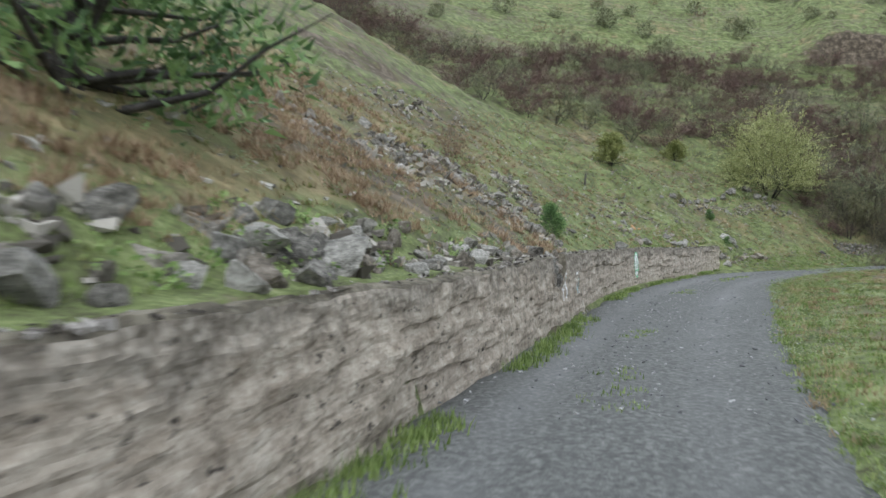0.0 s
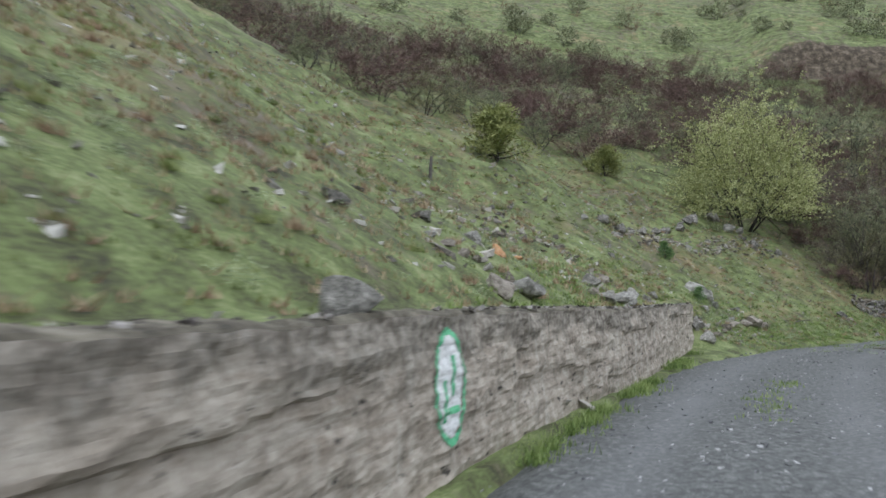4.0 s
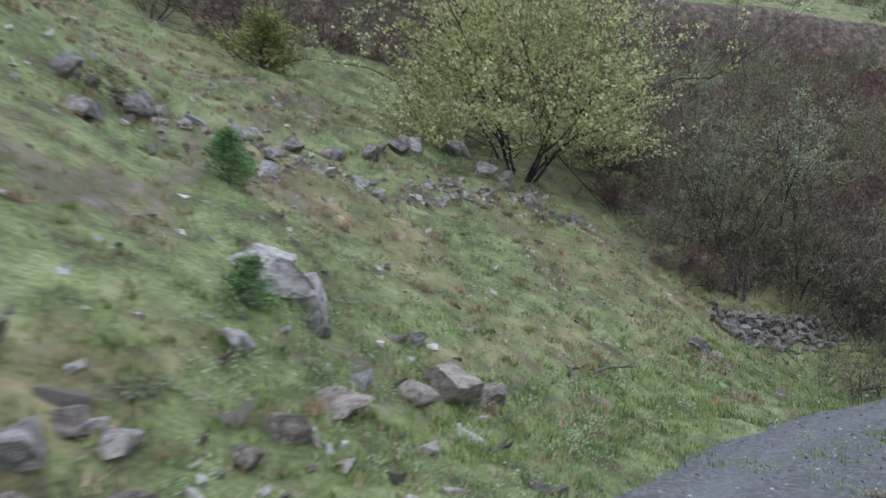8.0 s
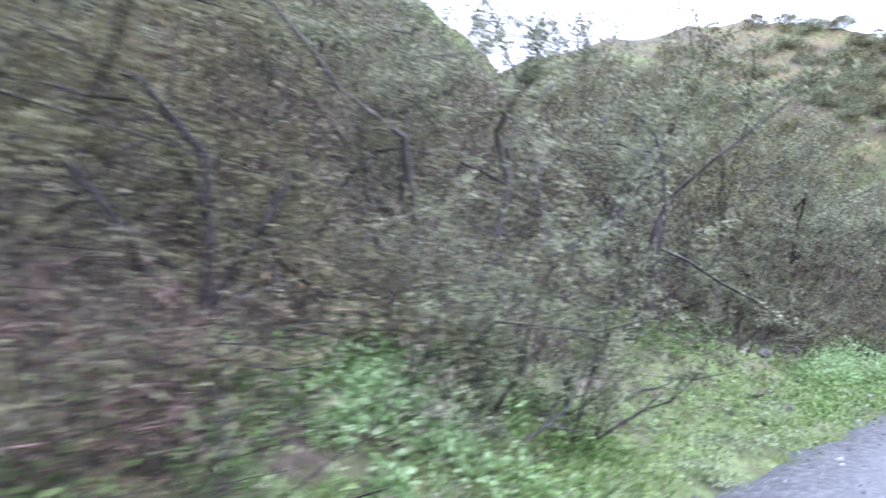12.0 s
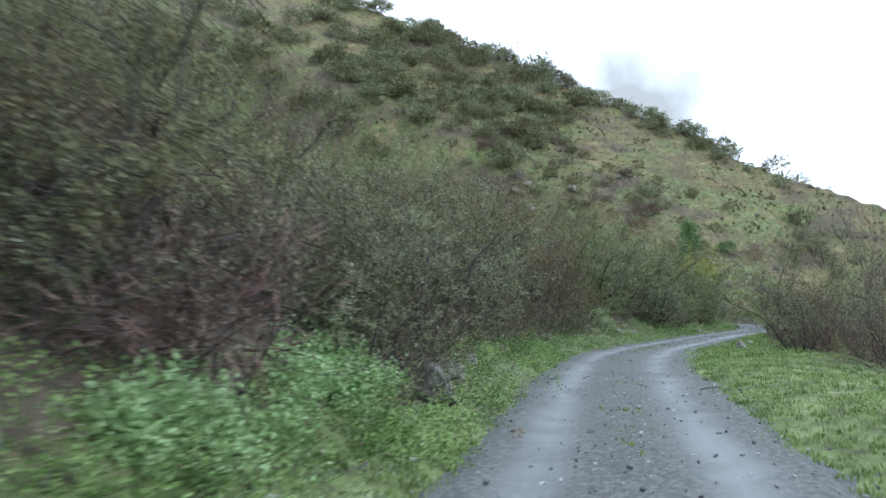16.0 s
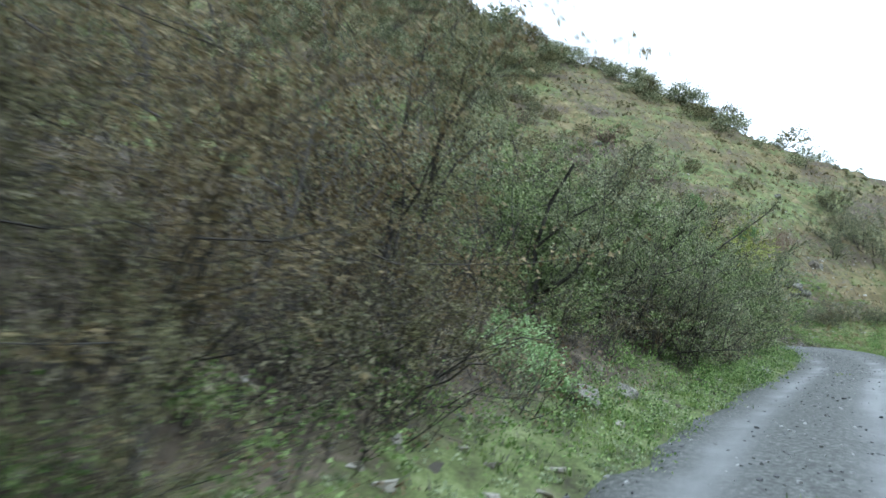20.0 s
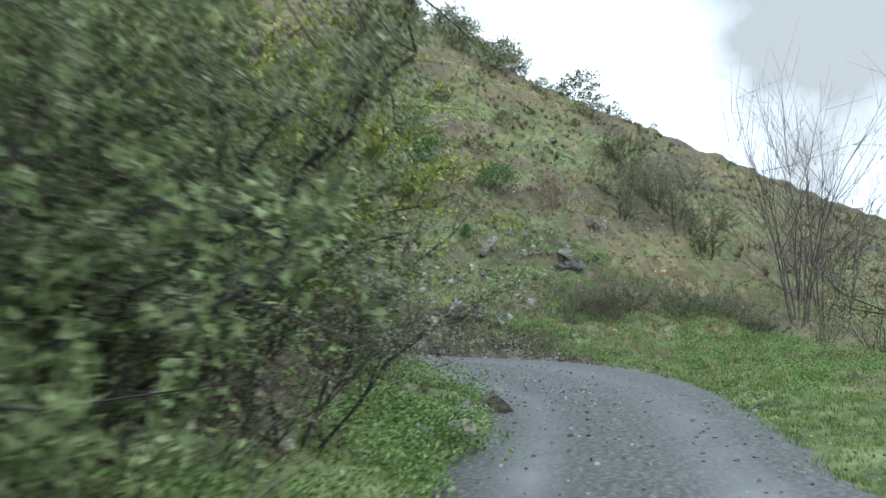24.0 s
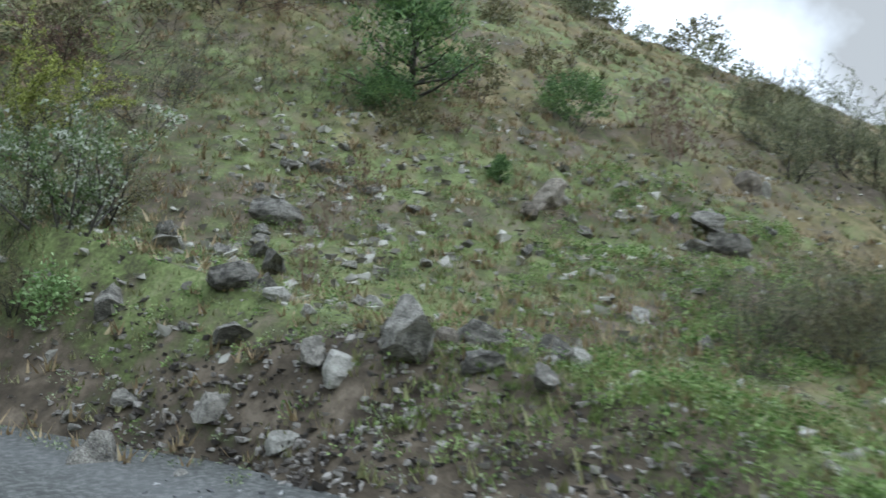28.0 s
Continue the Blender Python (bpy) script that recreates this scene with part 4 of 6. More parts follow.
for n, (x, y, k) in enumerate(((44.5, 67.3, 0.7), (45.5, 68.2, 0.8), (44.9, 68.3, 0.8), (46.2, 68.8, 0.8), (43.9, 67.6, 0.7), (45.2, 67.4, 0.55), (22.6, 62.0, 0.6), (20.4, 61.6, 0.7), (21.0, 61.9, 0.7), (19.6, 62.2, 0.8), (20.2, 62.6, 0.9), (18.8, 61.8, 0.8), (23.4, 62.6, 0.7), (24.2, 63.2, 0.7), (66.3, 73.0, 0.7), (67.6, 73.4, 0.7), (76.0, 71.6, 0.6), (77.2, 71.6, 0.6))):
    plant(("brown", "fineolive", "under")[n % 3], n, x, y, k * (1.3 if n % 3 == 2 else 1), n, group="roadside thicket")
plant("limey", 0, 91.2, 72.9, 1.05, 2.5)
plant("limey", 0, 89.6, 72.2, 0.95, 1.5)
plant("limey", 0, 88.0, 72.3, 0.9, 4.5)
plant("limey", 0, 92.8, 73.6, 0.7, 0.5)
for x, y, k in ((90.3, 71.3, 0.6), (91.4, 71.6, 0.65), (92.6, 72.1, 0.6), (89.2, 71.2, 0.6), (93.6, 72.9, 0.55)):
    plant("brown", int(x * 3), x, y, k, x, group="roadside thicket")
plant("olive", 0, 93.0, 73.8, 0.8, 0.5)
plant("grey", 1, 95.0, 76.5, 0.7, 0.5)
plant("yellow", 0, 3.1, 58.2, 1.4, 0.5)
# thicket on the upper slope
def thicket_edges(x):
    """Lower and upper edge of the scrub that fills the hollow behind the grassy spur."""
    low = np.interp(x, (-30, -19, -14, -12.5, -9, -6, -3, 0, 3, 6, 8, 24), (46, 49, 50, 51.5, 57, 58.5, 60, 62.5, 64, 62, 60, 66))
    return low, np.interp(x, (-30, -19, -14, -8, 1, 9, 16, 28), (57, 63, 75, 83, 86, 88, 89, 91))


taken = []
for n in range(4200):
    x, y = rng.uniform(-30, 27), rng.uniform(46, 91)
    low, high = thicket_edges(x)
    d = float(by_track([x], [y])[0][0])
    thin = float(vnoise(x, y, 7.0, 91))
    if d < 8.5 or not low < y < high or math.hypot(x - 3.1, y - 57.9) < 3.6 or (y < 63 and -4 < x < 5):
        continue
    if any((x - a) ** 2 + (y - b) ** 2 < (1.25 + 1.3 * max(0.0, thin)) ** 2 for a, b in taken):
        continue
    taken.append((x, y))
    tint = float(vnoise(x, y, 5.0, 92)) + 0.25 * rng.normal()
    kind = "grey" if tint > 0.5 else "olive" if tint > 0.38 else "brown" if tint < -0.3 else "mass"
    size = rng.uniform(0.75, 1.35) * (0.6 if kind in ("grey", "olive") else 1.0)
    plant(kind, n, x, y, size, rng.uniform(0, 6.28), group="thicket on the slope", tall=rng.uniform(0.6, 0.9))
for n in range(70):  # scattered bushes on the misty slope above it
    x = rng.uniform(-34, 40)
    plant(("far", "farbrown", "far")[n % 3], n, x, float(thicket_edges(x)[1]) + rng.uniform(2, 30), rng.uniform(0.6, 1.5), n, group="bushes high on the slope")
for x, y, k in ((8.0, 57.2, 0.7), (9.2, 58.6, 0.9), (10.6, 57.4, 0.8), (7.2, 59.2, 0.8), (11.4, 59.6, 1.0), (9.6, 61.2, 1.0), (6.4, 61.5, 1.0)):
    plant("brown", int(x * 3), x, y, k, x * 2, group="roadside thicket")
# single plants on the walled slope
plant("bigpine", 0, -5.3, 5.3, 1.0, 0.4, sink=0.25)
plant("juniper", 0, -4.0, 18.9, 0.48, 1.0)
plant("sapling", 0, -6.9, 19.2, 0.55, 1.0)
plant("farbrown", 0, -6.7, 19.8, 0.75, 1.0)
plant("farbrown", 1, -7.4, 21.0, 0.6, 2.0)
plant("goldjuniper", 0, -6.0, 44.8, 1.3, 2.0, tall=0.85)
plant("goldjuniper", 0, -3.2, 57.6, 1.1, 0.3, tall=0.8)
plant("juniper", 0, -0.7, 47.9, 0.4, 0.9)
plant("juniper", 1, 0.25, 45.7, 0.28, 0.9)
plant("far", 1, -2.5, 48.6, 0.3, 0.9)
plant("bare", 1, -14.1, 72.1, 0.45, 0.9)
plant("far", 1, -16, 66, 0.8, 0.2)
for x, y, k in ((-8.5, 24, 0.6), (-9.5, 30, 0.5), (-7.8, 13.2, 0.55), (-9, 9.5, 0.6), (-6.2, 9.0, 0.4), (-10, 40, 0.6), (-5.5, 27.5, 0.3), (-4.4, 50.4, 0.35), (-9.5, 52, 0.5)):
    plant("farbrown", int(abs(x)), x, y, k, y, group="brown bushes on the walled slope")
# outer side of the track
for x, y, k, kind in ((61.2, 62.6, 0.8, "brown"), (63.6, 63.4, 0.75, "brown"), (66, 63.2, 0.8, "olive"), (68.5, 64.0, 0.7, "brown"), (71, 63.8, 0.75, "olive"),
                      (64.8, 61.4, 0.9, "brown"), (88.6, 63.2, 0.85, "brown"), (90.8, 63.6, 0.9, "brown"), (93.0, 62.8, 1.0, "brown"), (95.6, 62.2, 1.2, "brown"),
                      (98.4, 61.4, 1.3, "brown"), (101, 60.5, 1.2, "olive"), (97, 60, 1.2, "brown"), (104.5, 61.5, 1.1, "brown"), (107, 62.4, 0.9, "brown"), (13.5, 46.5, 0.7, "brown"),
                      (9.0, 42.0, 0.6, "olive"), (6.5, 36.5, 0.5, "brown")):
    plant(kind, int(x), x, y, k, x, group="bushes on the outer side of the track")
for k, (x, y, s) in enumerate([(115.6, 61.6, 1.25), (116.6, 61.2, 1.2), (117.6, 60.2, 1.05), (119.5, 58.8, 0.9)]):
    plant("bare", k, x, y, s, k, group="bare trees beyond the bend")
for n, (x, y, k) in enumerate(((63.0, 63.5, 0.8), (65.4, 63.9, 0.8), (67.6, 64.4, 0.7), (69.5, 64.6, 0.65), (61.4, 62.8, 0.75))):
    plant(("brown", "olive")[n % 2], n, x, y, k, n * 1.3, group="bushes on the outer side of the track")
for n, (x, y, k) in enumerate(((7.3, 56.7, 0.6), (8.3, 57.2, 0.6), (9.4, 57.6, 0.65), (10.5, 57.9, 0.7), (7.8, 58.2, 0.75), (9.0, 58.6, 0.75), (11.4, 58.3, 0.7), (6.9, 58.0, 0.65), (12.4, 58.0, 0.6))):
    plant(("mass", "brown", "fineolive")[n % 3], n, x, y, k, n * 1.1, group="thicket behind the dry-stone wall")
for n in range(16):  # dark bare growth above the first boulders
    plant(("brown", "mass")[n % 2], n, 35.6 + 0.36 * n, 66.2 + 0.1 * n + 0.4 * math.sin(n * 2.1) + 0.9 * (n % 2), 0.62 + 0.12 * (n % 3), n * 1.9, group="roadside thicket")
# the far hill
plant("pine", 0, 110.9, 76.8, 1.05, 0.3)
plant("roundjuniper", 0, 110.3, 77.2, 0.75, 2.0)
plant("roundjuniper", 0, 114.9, 74.1, 1.0, 0.7)
plant("juniper", 1, 109.0, 74.2, 0.35, 0.7)
plant("sapling", 0, 115.7, 71.6, 1.35, 0.7)
plant("sapling", 0, 116.6, 71.2, 1.25, 1.7)
plant("sapling", 0, 116.2, 72.2, 1.1, 2.9)
plant("flower", 0, 102.9, 78.0, 1.0, 0.7)
for n, (x, y, k) in enumerate(((102.3, 78.6, 0.55), (103.6, 78.2, 0.6), (103.0, 78.9, 0.65), (104.4, 79.0, 0.6), (102.2, 77.9, 0.35))):
    plant(("brown", "fineolive", "brown")[n % 3], n, x, y, k, n * 2.2, group="bushes beside the bend")
plant("sapling", 0, 103.6, 74.9, 0.5, 1.1)
plant("flower", 0, 102.9, 80.6, 1.0, 2.7)
plant("limey", 0, 104.6, 80.6, 0.55, 2.7)
plant("brown", 1, 106.4, 80.2, 0.85, 0.7)
plant("brown", 2, 107.8, 80.6, 0.8, 0.7)
plant("brown", 0, 109.0, 79.4, 0.55, 1.7)
plant("sapling", 0, 105.2, 75.6, 0.6, 0.2)
for i in range(24):
    u = i / 23
    plant(("brown", "finegrey", "fineolive")[i % 3], i, 105.4 + 6.0 * u + rng.normal() * 0.35, 70.2 - 7.0 * u + rng.normal() * 0.35, rng.uniform(0.36, 0.56), i, group="hedge at the foot of the hill")
for i in range(70):  # scrub on the lower hill above the bend
    x, y = rng.uniform(103.5, 124), rng.uniform(81, 101)
    plant(("far", "farbrown", "mass", "far")[i % 4], i, x, y, rng.uniform(0.5, 1.25), i, group="bushes on the far hill", tall=0.85)
for i in range(26):  # hedge along the outer side of the straight
    u = i / 25
    plant(("brown", "mass", "olive")[i % 3], i, 54.5 + 20 * u, 60.6 + 3.3 * u ** 0.6 + rng.normal() * 0.6 - (1.2 if i % 2 else 0), rng.uniform(0.5, 0.85), i * 1.7, group="bushes on the outer side of the track")
for i in range(16):
    plant(("finegrey", "fineolive", "finegrey")[i % 3], i, rng.uniform(119, 131), rng.uniform(63.5, 69.5), rng.uniform(0.6, 1.0), i, group="bushes on the far hill")
made = 0
while made < 115:
    x, y = rng.uniform(106, 151), rng.uniform(64, 118)
    upper = step(92, 104, y + 0.25 * (x - 125)) + 0.8 * step(138, 144, x)
    if rng.uniform() > 0.22 + 0.9 * float(upper) or (x < 116 and y < 84):
        continue
    small = 0.45 + 1.5 * float(upper) * rng.uniform()
    plant("far" if made % 4 else "farbrown", made, x, y, small * rng.uniform(0.6, 1.2), rng.uniform(0, 6.28), group="bushes on the far hill")
    made += 1
made = 0
while made < 200:  # scrub along the upper ridge
    x, y = rng.uniform(112, 152), rng.uniform(78, 122)
    edge = 147 - 0.16 * (y - 75)
    if x > edge + 1 or (y < 95 - 0.1 * (x - 120) and x < edge - 5 + 2 * rng.normal()):
        continue
    plant("ridge", made, x, y, rng.uniform(0.8, 1.7), rng.uniform(0, 6.28), group="scrub on the ridge", tall=rng.uniform(0.7, 1.1))
    made += 1
for i in range(80):
    x, y = rng.uniform(104.5, 126), rng.uniform(75, 94)
    plant(["farbrown", "far", "under"][i % 3], i, x, y, rng.uniform(0.35, 0.85), i, group="bushes on the far hill")
for i in range(90):  # scrub on the farthest ridge
    plant("ridge", i, rng.uniform(110, 142), rng.uniform(116, 154), rng.uniform(1.1, 2.2), i, group="scrub on the ridge", tall=0.8)
for n, (x, y, k) in enumerate(((5.6, 58.4, 0.7), (6.2, 57.5, 0.6), (6.7, 59.6, 0.85), (5.3, 60.2, 0.8), (6.0, 61.2, 0.9), (7.2, 61.4, 0.9), (6.6, 56.9, 0.45), (13.4, 57.3, 0.5), (14.6, 57.8, 0.5), (12.6, 57.0, 0.5))):
    plant(("mass", "brown")[n % 2], n, x, y, k, n * 1.3, group="thicket behind the dry-stone wall", tall=0.85)
for o in PARKED:
    for c in list(o.children_recursive):
        bpy.data.objects.remove(c)
    bpy.data.objects.remove(o)


# ---- rocks ----
def rock_mesh(seed, mat, level=3, cuts=13):
    """A broken stone about 1 wide: a lump planed off by random cuts."""
    rng = np.random.default_rng(seed)
    bm = bmesh.new()
    bmesh.ops.create_icosphere(bm, subdivisions=level, radius=0.62)
    v = np.array([p.co for p in bm.verts])
    for k in range(cuts):
        n = rng.normal(size=3)
        n /= np.linalg.norm(n)
        over = np.maximum(v @ n - rng.uniform(0.24, 0.46), 0)
        v -= over[:, None] * n
    beds = Vector(rng.normal(size=3))
    for k, q in enumerate(v):
        p = Vector(q)
        v[k] *= 1 + 0.10 * noise.fractal(p * 2.2 + beds, 0.9, 2.1, 4) + 0.035 * math.sin(26 * p.z + 3 * noise.noise(p * 3 + beds))
    v[:, 2] = np.maximum(v[:, 2], -0.35)
    for p, q in zip(bm.verts, v):
        p.co = q
    me = bpy.data.meshes.new("rock")
    bm.to_mesh(me)
    bm.free()
    me.materials.append(mat)
    return me


ROCKS = {k: [rock_mesh(100 + 7 * j + i, m) for i in range(5)] for j, (k, m) in enumerate((("grey", M_ROCK), ("pale", M_PALE), ("rust", M_RUST), ("brown", M_BROWNROCK)))}
WORDS = {"grey": "angular grey rock lying on the slope", "pale": "pale lichen-covered rock on the slope", "rust": "orange lichen-stained rock in the grass", "brown": "brownish broken rock lying on the slope"}


def rock(kind, x, y, wide, tall, group, lift=0.0, label="", name="rock"):
    i = int((x * 37.3 + y * 91.7) % 5)
    ob = new(name, ROCKS[kind][i])
    ob.location = (x, y, float(ground_z(x, y)[0]) + 0.22 * tall + lift)
    ob.rotation_euler = (0.25 * math.sin(x * 9), 0.25 * math.sin(y * 7), (x * 5.1 + y * 3.3) % 6.28)
    ob.scale = (wide * 1.08, wide * (0.72 + 0.25 * math.sin(x * 31)), tall * 1.35)
    return tagged(ob, label or WORDS[kind], "rock", group)


AREAS = {
    "rocks piled on the wall": ("grey", [(-3.0, 5.6, .42, .22), (-3.2, 6.4, .30, .17), (-3.0, 6.1, .24, .15), (-2.85, 5.2, .16, .1), (-3.2, 6.0, .2, .12), (-2.85, 7.5, .23, .12), (-2.9, 8.7, .28, .16), (-3.3, 11.0, .32, .16), (-3.3, 12.4, .3, .18), (-3.4, 14.2, .34, .17)]),
    "rocks heaped behind the wall": ("grey", [(-2.85, 2.5, .40, .22), (-2.7, 2.8, .2, .12), (-2.75, 2.1, .28, .1), (-3.2, 4.8, .34, .21), (-3.1, 4.3, .27, .18), (-3.1, 5.1, .38, .2), (-2.8, 4.3, .26, .18), (-2.75, 4.0, .25, .16), (-2.9, 3.6, .2, .13), (-2.75, 4.8, .26, .15), (-3.2, 7.0, .24, .12), (-2.95, 6.3, .22, .13), (-2.9, 7.9, .25, .13), (-3.3, 3.4, .3, .2), (-3.4, 2.6, .3, .2), (-3.5, 5.5, .26, .18), (-2.8, 6.9, .18, .1), (-3.0, 1.4, .4, .2)]),
    "scree boulders on the slope": ("grey", [(-5.8, 19.0, .28, .18), (-5.0, 17.9, .22, .13), (-3.9, 17.4, .16, .07), (-3.9, 16.7, .2, .08), (-5.7, 23.3, .32, .22), (-4.9, 21.3, .28, .17), (-4.1, 21.8, .36, .12), (-4.4, 27.7, .4, .2), (-6.3, 18.3, .36, .2), (-5.6, 17.7, .26, .15), (-5.2, 17.6, .25, .14), (-4.1, 17.2, .18, .1), (-5.5, 21.1, .3, .17), (-6.2, 23.1, .34, .2), (-5.9, 12.3, .34, .22), (-6.6, 14.2, .3, .2), (-6.1, 10.8, .25, .16), (-7.2, 16.4, .3, .2)]),
    "rocks above the wall": ("pale", [(-2.75, 29.8, .52, .3), (-3.7, 31.1, .4, .18), (-3.8, 29.2, .2, .1), (-1.85, 35.4, .5, .24), (-1.65, 37.5, .34, .24), (-5.8, 31.1, .2, .13), (-1.75, 35.9, .5, .3), (-2.2, 40.9, .2, .15), (-1.6, 36.9, .32, .28), (-3.05, 24.6, .45, .4), (-1.2, 39.4, .3, .2), (-0.5, 43.4, .3, .2)]),
    "brown rocks above the wall": ("brown", [(-2.95, 28.9, .46, .26), (-3.4, 29.3, .22, .13), (-3.3, 29.5, .32, .1), (-3.6, 29.2, .22, .08), (-2.2, 33.8, .3, .2), (-1.7, 36.2, .22, .14), (-2.3, 37.0, .28, .14), (-2.2, 36.9, .4, .12), (-2.1, 37.5, .2, .1), (-3.2, 38.1, .25, .17), (0.9, 44.4, .43, .26), (-4.6, 33.5, .3, .16)]),
    "slabs on the wall": ("grey", [(-2.35, 34.9, .42, .26), (-2.05, 35.3, .3, .2), (-1.6, 36.5, .3, .2), (-2.0, 34.4, .36, .28), (-1.8, 36.0, .3, .22), (-1.35, 38.4, .3, .2)]),
    "orange rocks above the wall": ("rust", [(-3.3, 31.0, .22, .19), (-3.2, 32.0, .18, .1)]),
    "stones along the old terrace": ("grey", [(-1.9, 49.9, .5, .3), (-0.6, 53.2, .6, .38), (0.4, 55.3, .8, .45), (1.5, 57.0, .8, .45), (-2.2, 48.9, .55, .34), (-1.5, 50.5, .45, .3), (-1.0, 51.8, .45, .26), (0.0, 53.9, .55, .33), (0.7, 55.9, .6, .36), (2.2, 56.6, .65, .4), (3.2, 56.3, .6, .36), (4.2, 56.6, .5, .3), (-1.4, 51.2, .4, .2), (0.1, 54.7, .4, .2), (2.7, 57.2, .5, .3), (-2.9, 48.2, .5, .32), (-2.7, 48.6, .34, .32), (-2.4, 47.8, .6, .28)]),
    "pale boulders near the wall's end": ("pale", [(0.1, 46.6, .52, .36), (0.62, 46.5, .42, .55), (0.75, 46.1, .36, .34), (0.4, 45.0, .3, .2), (1.2, 45.7, .26, .2), (1.5, 47.2, .26, .14), (6.8, 51.7, .34, .18), (0.3, 43.4, .28, .16), (-3.3, 45.7, .42, .25)]),
    "brown rocks near the wall's end": ("brown", [(1.1, 45.2, .52, .18), (1.9, 46.5, .75, .33), (1.6, 46.0, .4, .25), (0.8, 43.9, .26, .17), (0.1, 43.3, .32, .14), (0.5, 43.0, .28, .12), (6.1, 52.5, .24, .12), (6.1, 52.1, .2, .1), (6.9, 52.6, .24, .1), (2.3, 46.9, .4, .2), (0.3, 42.5, .3, .25)]),
    "rocks in the thicket": ("grey", [(5.75, 52.5, .5, .27), (25.4, 61.9, .22, .18), (26.7, 62.3, .24, .24), (31.1, 62.6, .3, .33), (25.9, 62.1, .2, .12), (25.0, 61.8, .22, .12), (27.4, 62.7, .3, .2), (28.4, 62.9, .25, .2), (43.7, 64.6, .3, .26), (46.8, 67.1, .5, .45), (45.0, 66.4, .55, .56), (48.5, 67.8, .35, .34), (45.6, 67.5, .25, .15), (45.8, 67.2, .3, .2), (24.2, 61.6, .25, .16), (44.7, 66.3, .85, .5)]),
    "pale boulders in the thicket": ("pale", [(36.8, 65.3, .62, .5), (38.1, 65.4, .66, .55), (34.7, 63.9, .5, .44), (35.3, 63.3, .4, .26), (35.6, 64.5, .25, .15)]),
    "reddish rocks in the thicket": ("brown", [(37.8, 65.0, .32, .24), (35.7, 64.5, .4, .3), (44.0, 64.7, .34, .2), (37.9, 64.9, .4, .22), (52.6, 69.4, .25, .2), (52.6, 69.0, .3, .2)]),
    "rocks on the verge": ("grey", [(66.9, 70.6, .6, .4), (68.5, 70.4, .42, .3), (58.4, 70.3, .33, .26), (61.2, 69.5, .38, .18), (77.5, 69.5, .45, .25), (61.1, 64.9, .46, .38), (57.4, 70.6, .28, .17), (66.8, 71.4, .25, .22), (76.7, 69.5, .4, .22), (79.8, 69.8, .26, .13), (88.4, 70.0, .36, .22), (90.3, 70.0, .4, .23), (91.6, 70.5, .24, .14), (64.3, 65.1, .3, .2), (72.4, 70.1, .24, .14), (54.2, 68.9, .26, .16)]),
    "dark rocks on the verge": ("brown", [(88.9, 69.75, .6, .3), (91.4, 69.85, .68, .36)]),
    "boulders on the cut bank": ("grey", [(101.95, 72.9, .74, .6), (101.9, 73.75, .58, .32), (102.3, 76.6, .52, .4), (102.6, 75.3, .5, .3), (102.9, 75.0, .4, .28), (105.3, 76.6, .8, .4), (101.95, 72.2, .4, .22), (101.95, 71.6, .34, .26), (102.5, 72.4, .5, .25), (102.9, 71.8, .4, .3), (103.6, 74.2, .24, .15), (101.0, 75.3, .55, .42), (102.2, 74.9, .55, .25), (103.4, 72.5, .38, .26), (103.7, 72.3, .28, .17), (101.7, 74.7, .4, .33), (105.3, 70.5, .34, .2)]),
    "pale rocks on the cut bank": ("pale", [(101.5, 73.85, .42, .22), (101.8, 73.45, .46, .26), (103.1, 71.6, .28, .26), (103.7, 74.1, .32, .22), (100.9, 74.4, .32, .22), (102.6, 74.6, .32, .18), (105.8, 71.3, .4, .22), (103.7, 72.0, .38, .16)]),
    "rocks on the far hill": ("grey", [(103.9, 75.6, .6, .35), (104.0, 77.4, .4, .3), (103.6, 76.9, .46, .2), (104.0, 76.4, .36, .2), (104.6, 76.3, .4, .2), (107.4, 77.1, .5, .22), (107.1, 77.5, .4, .2), (106.9, 75.0, .3, .17), (107.0, 75.9, .36, .16), (105.4, 74.1, .25, .14), (106.4, 73.9, .28, .16), (110.9, 70.7, .72, .48), (110.6, 70.4, .8, .46), (110.1, 70.8, .56, .3), (128.3, 73.1, .76, .46), (104.6, 74.9, .24, .14)]),
    "dark outcrops on the far hill": ("brown", [(108.9, 73.3, .85, .5), (115.9, 69.9, 1.1, .8), (108.2, 73.4, .45, .28), (106.5, 95.4, 1.4, .9), (110.3, 94.8, 1.6, .9)]),
    "pale outcrops on the far hill": ("pale", [(109.3, 73.1, .4, .25), (116.3, 69.5, .5, .5), (111.5, 93.8, 1.1, .8), (113.2, 89.3, 1.2, 1.0), (112.0, 95.0, 1.2, .8), (109.4, 92.2, .9, .6), (121.0, 86.5, 1.0, .6)]),
}
for group, (kind, spots) in AREAS.items():
    grow_by = 1.4 if group in ("rocks piled on the wall", "rocks heaped behind the wall") else 1.05
    for n, (x, y, w, h) in enumerate(spots):
        mixed = ("pale", "grey", "brown", "pale")[n % 4] if grow_by > 1.1 else kind
        rock(mixed, x, y, w * grow_by, h * grow_by * 0.9, group, -0.05 * h)
for n, (x, y, w, h, up) in enumerate(((-2.74, 13.65, .34, .26, .58), (-2.74, 13.98, .36, .28, .6), (-2.76, 14.3, .32, .26, .58), (-2.8, 13.82, .34, .26, .8), (-2.8, 14.16, .34, .26, .82), (-2.86, 13.98, .3, .22, 1.0), (-2.86, 14.34, .28, .22, .98))):
    ob = rock(("brown", "grey", "brown", "pale")[n % 4], x - 0.13, y, w, h, "tumbled stones in the wall's breach", label="broken reddish stone in the breach of the retaining wall")
    ob.location.z = up + 0.27


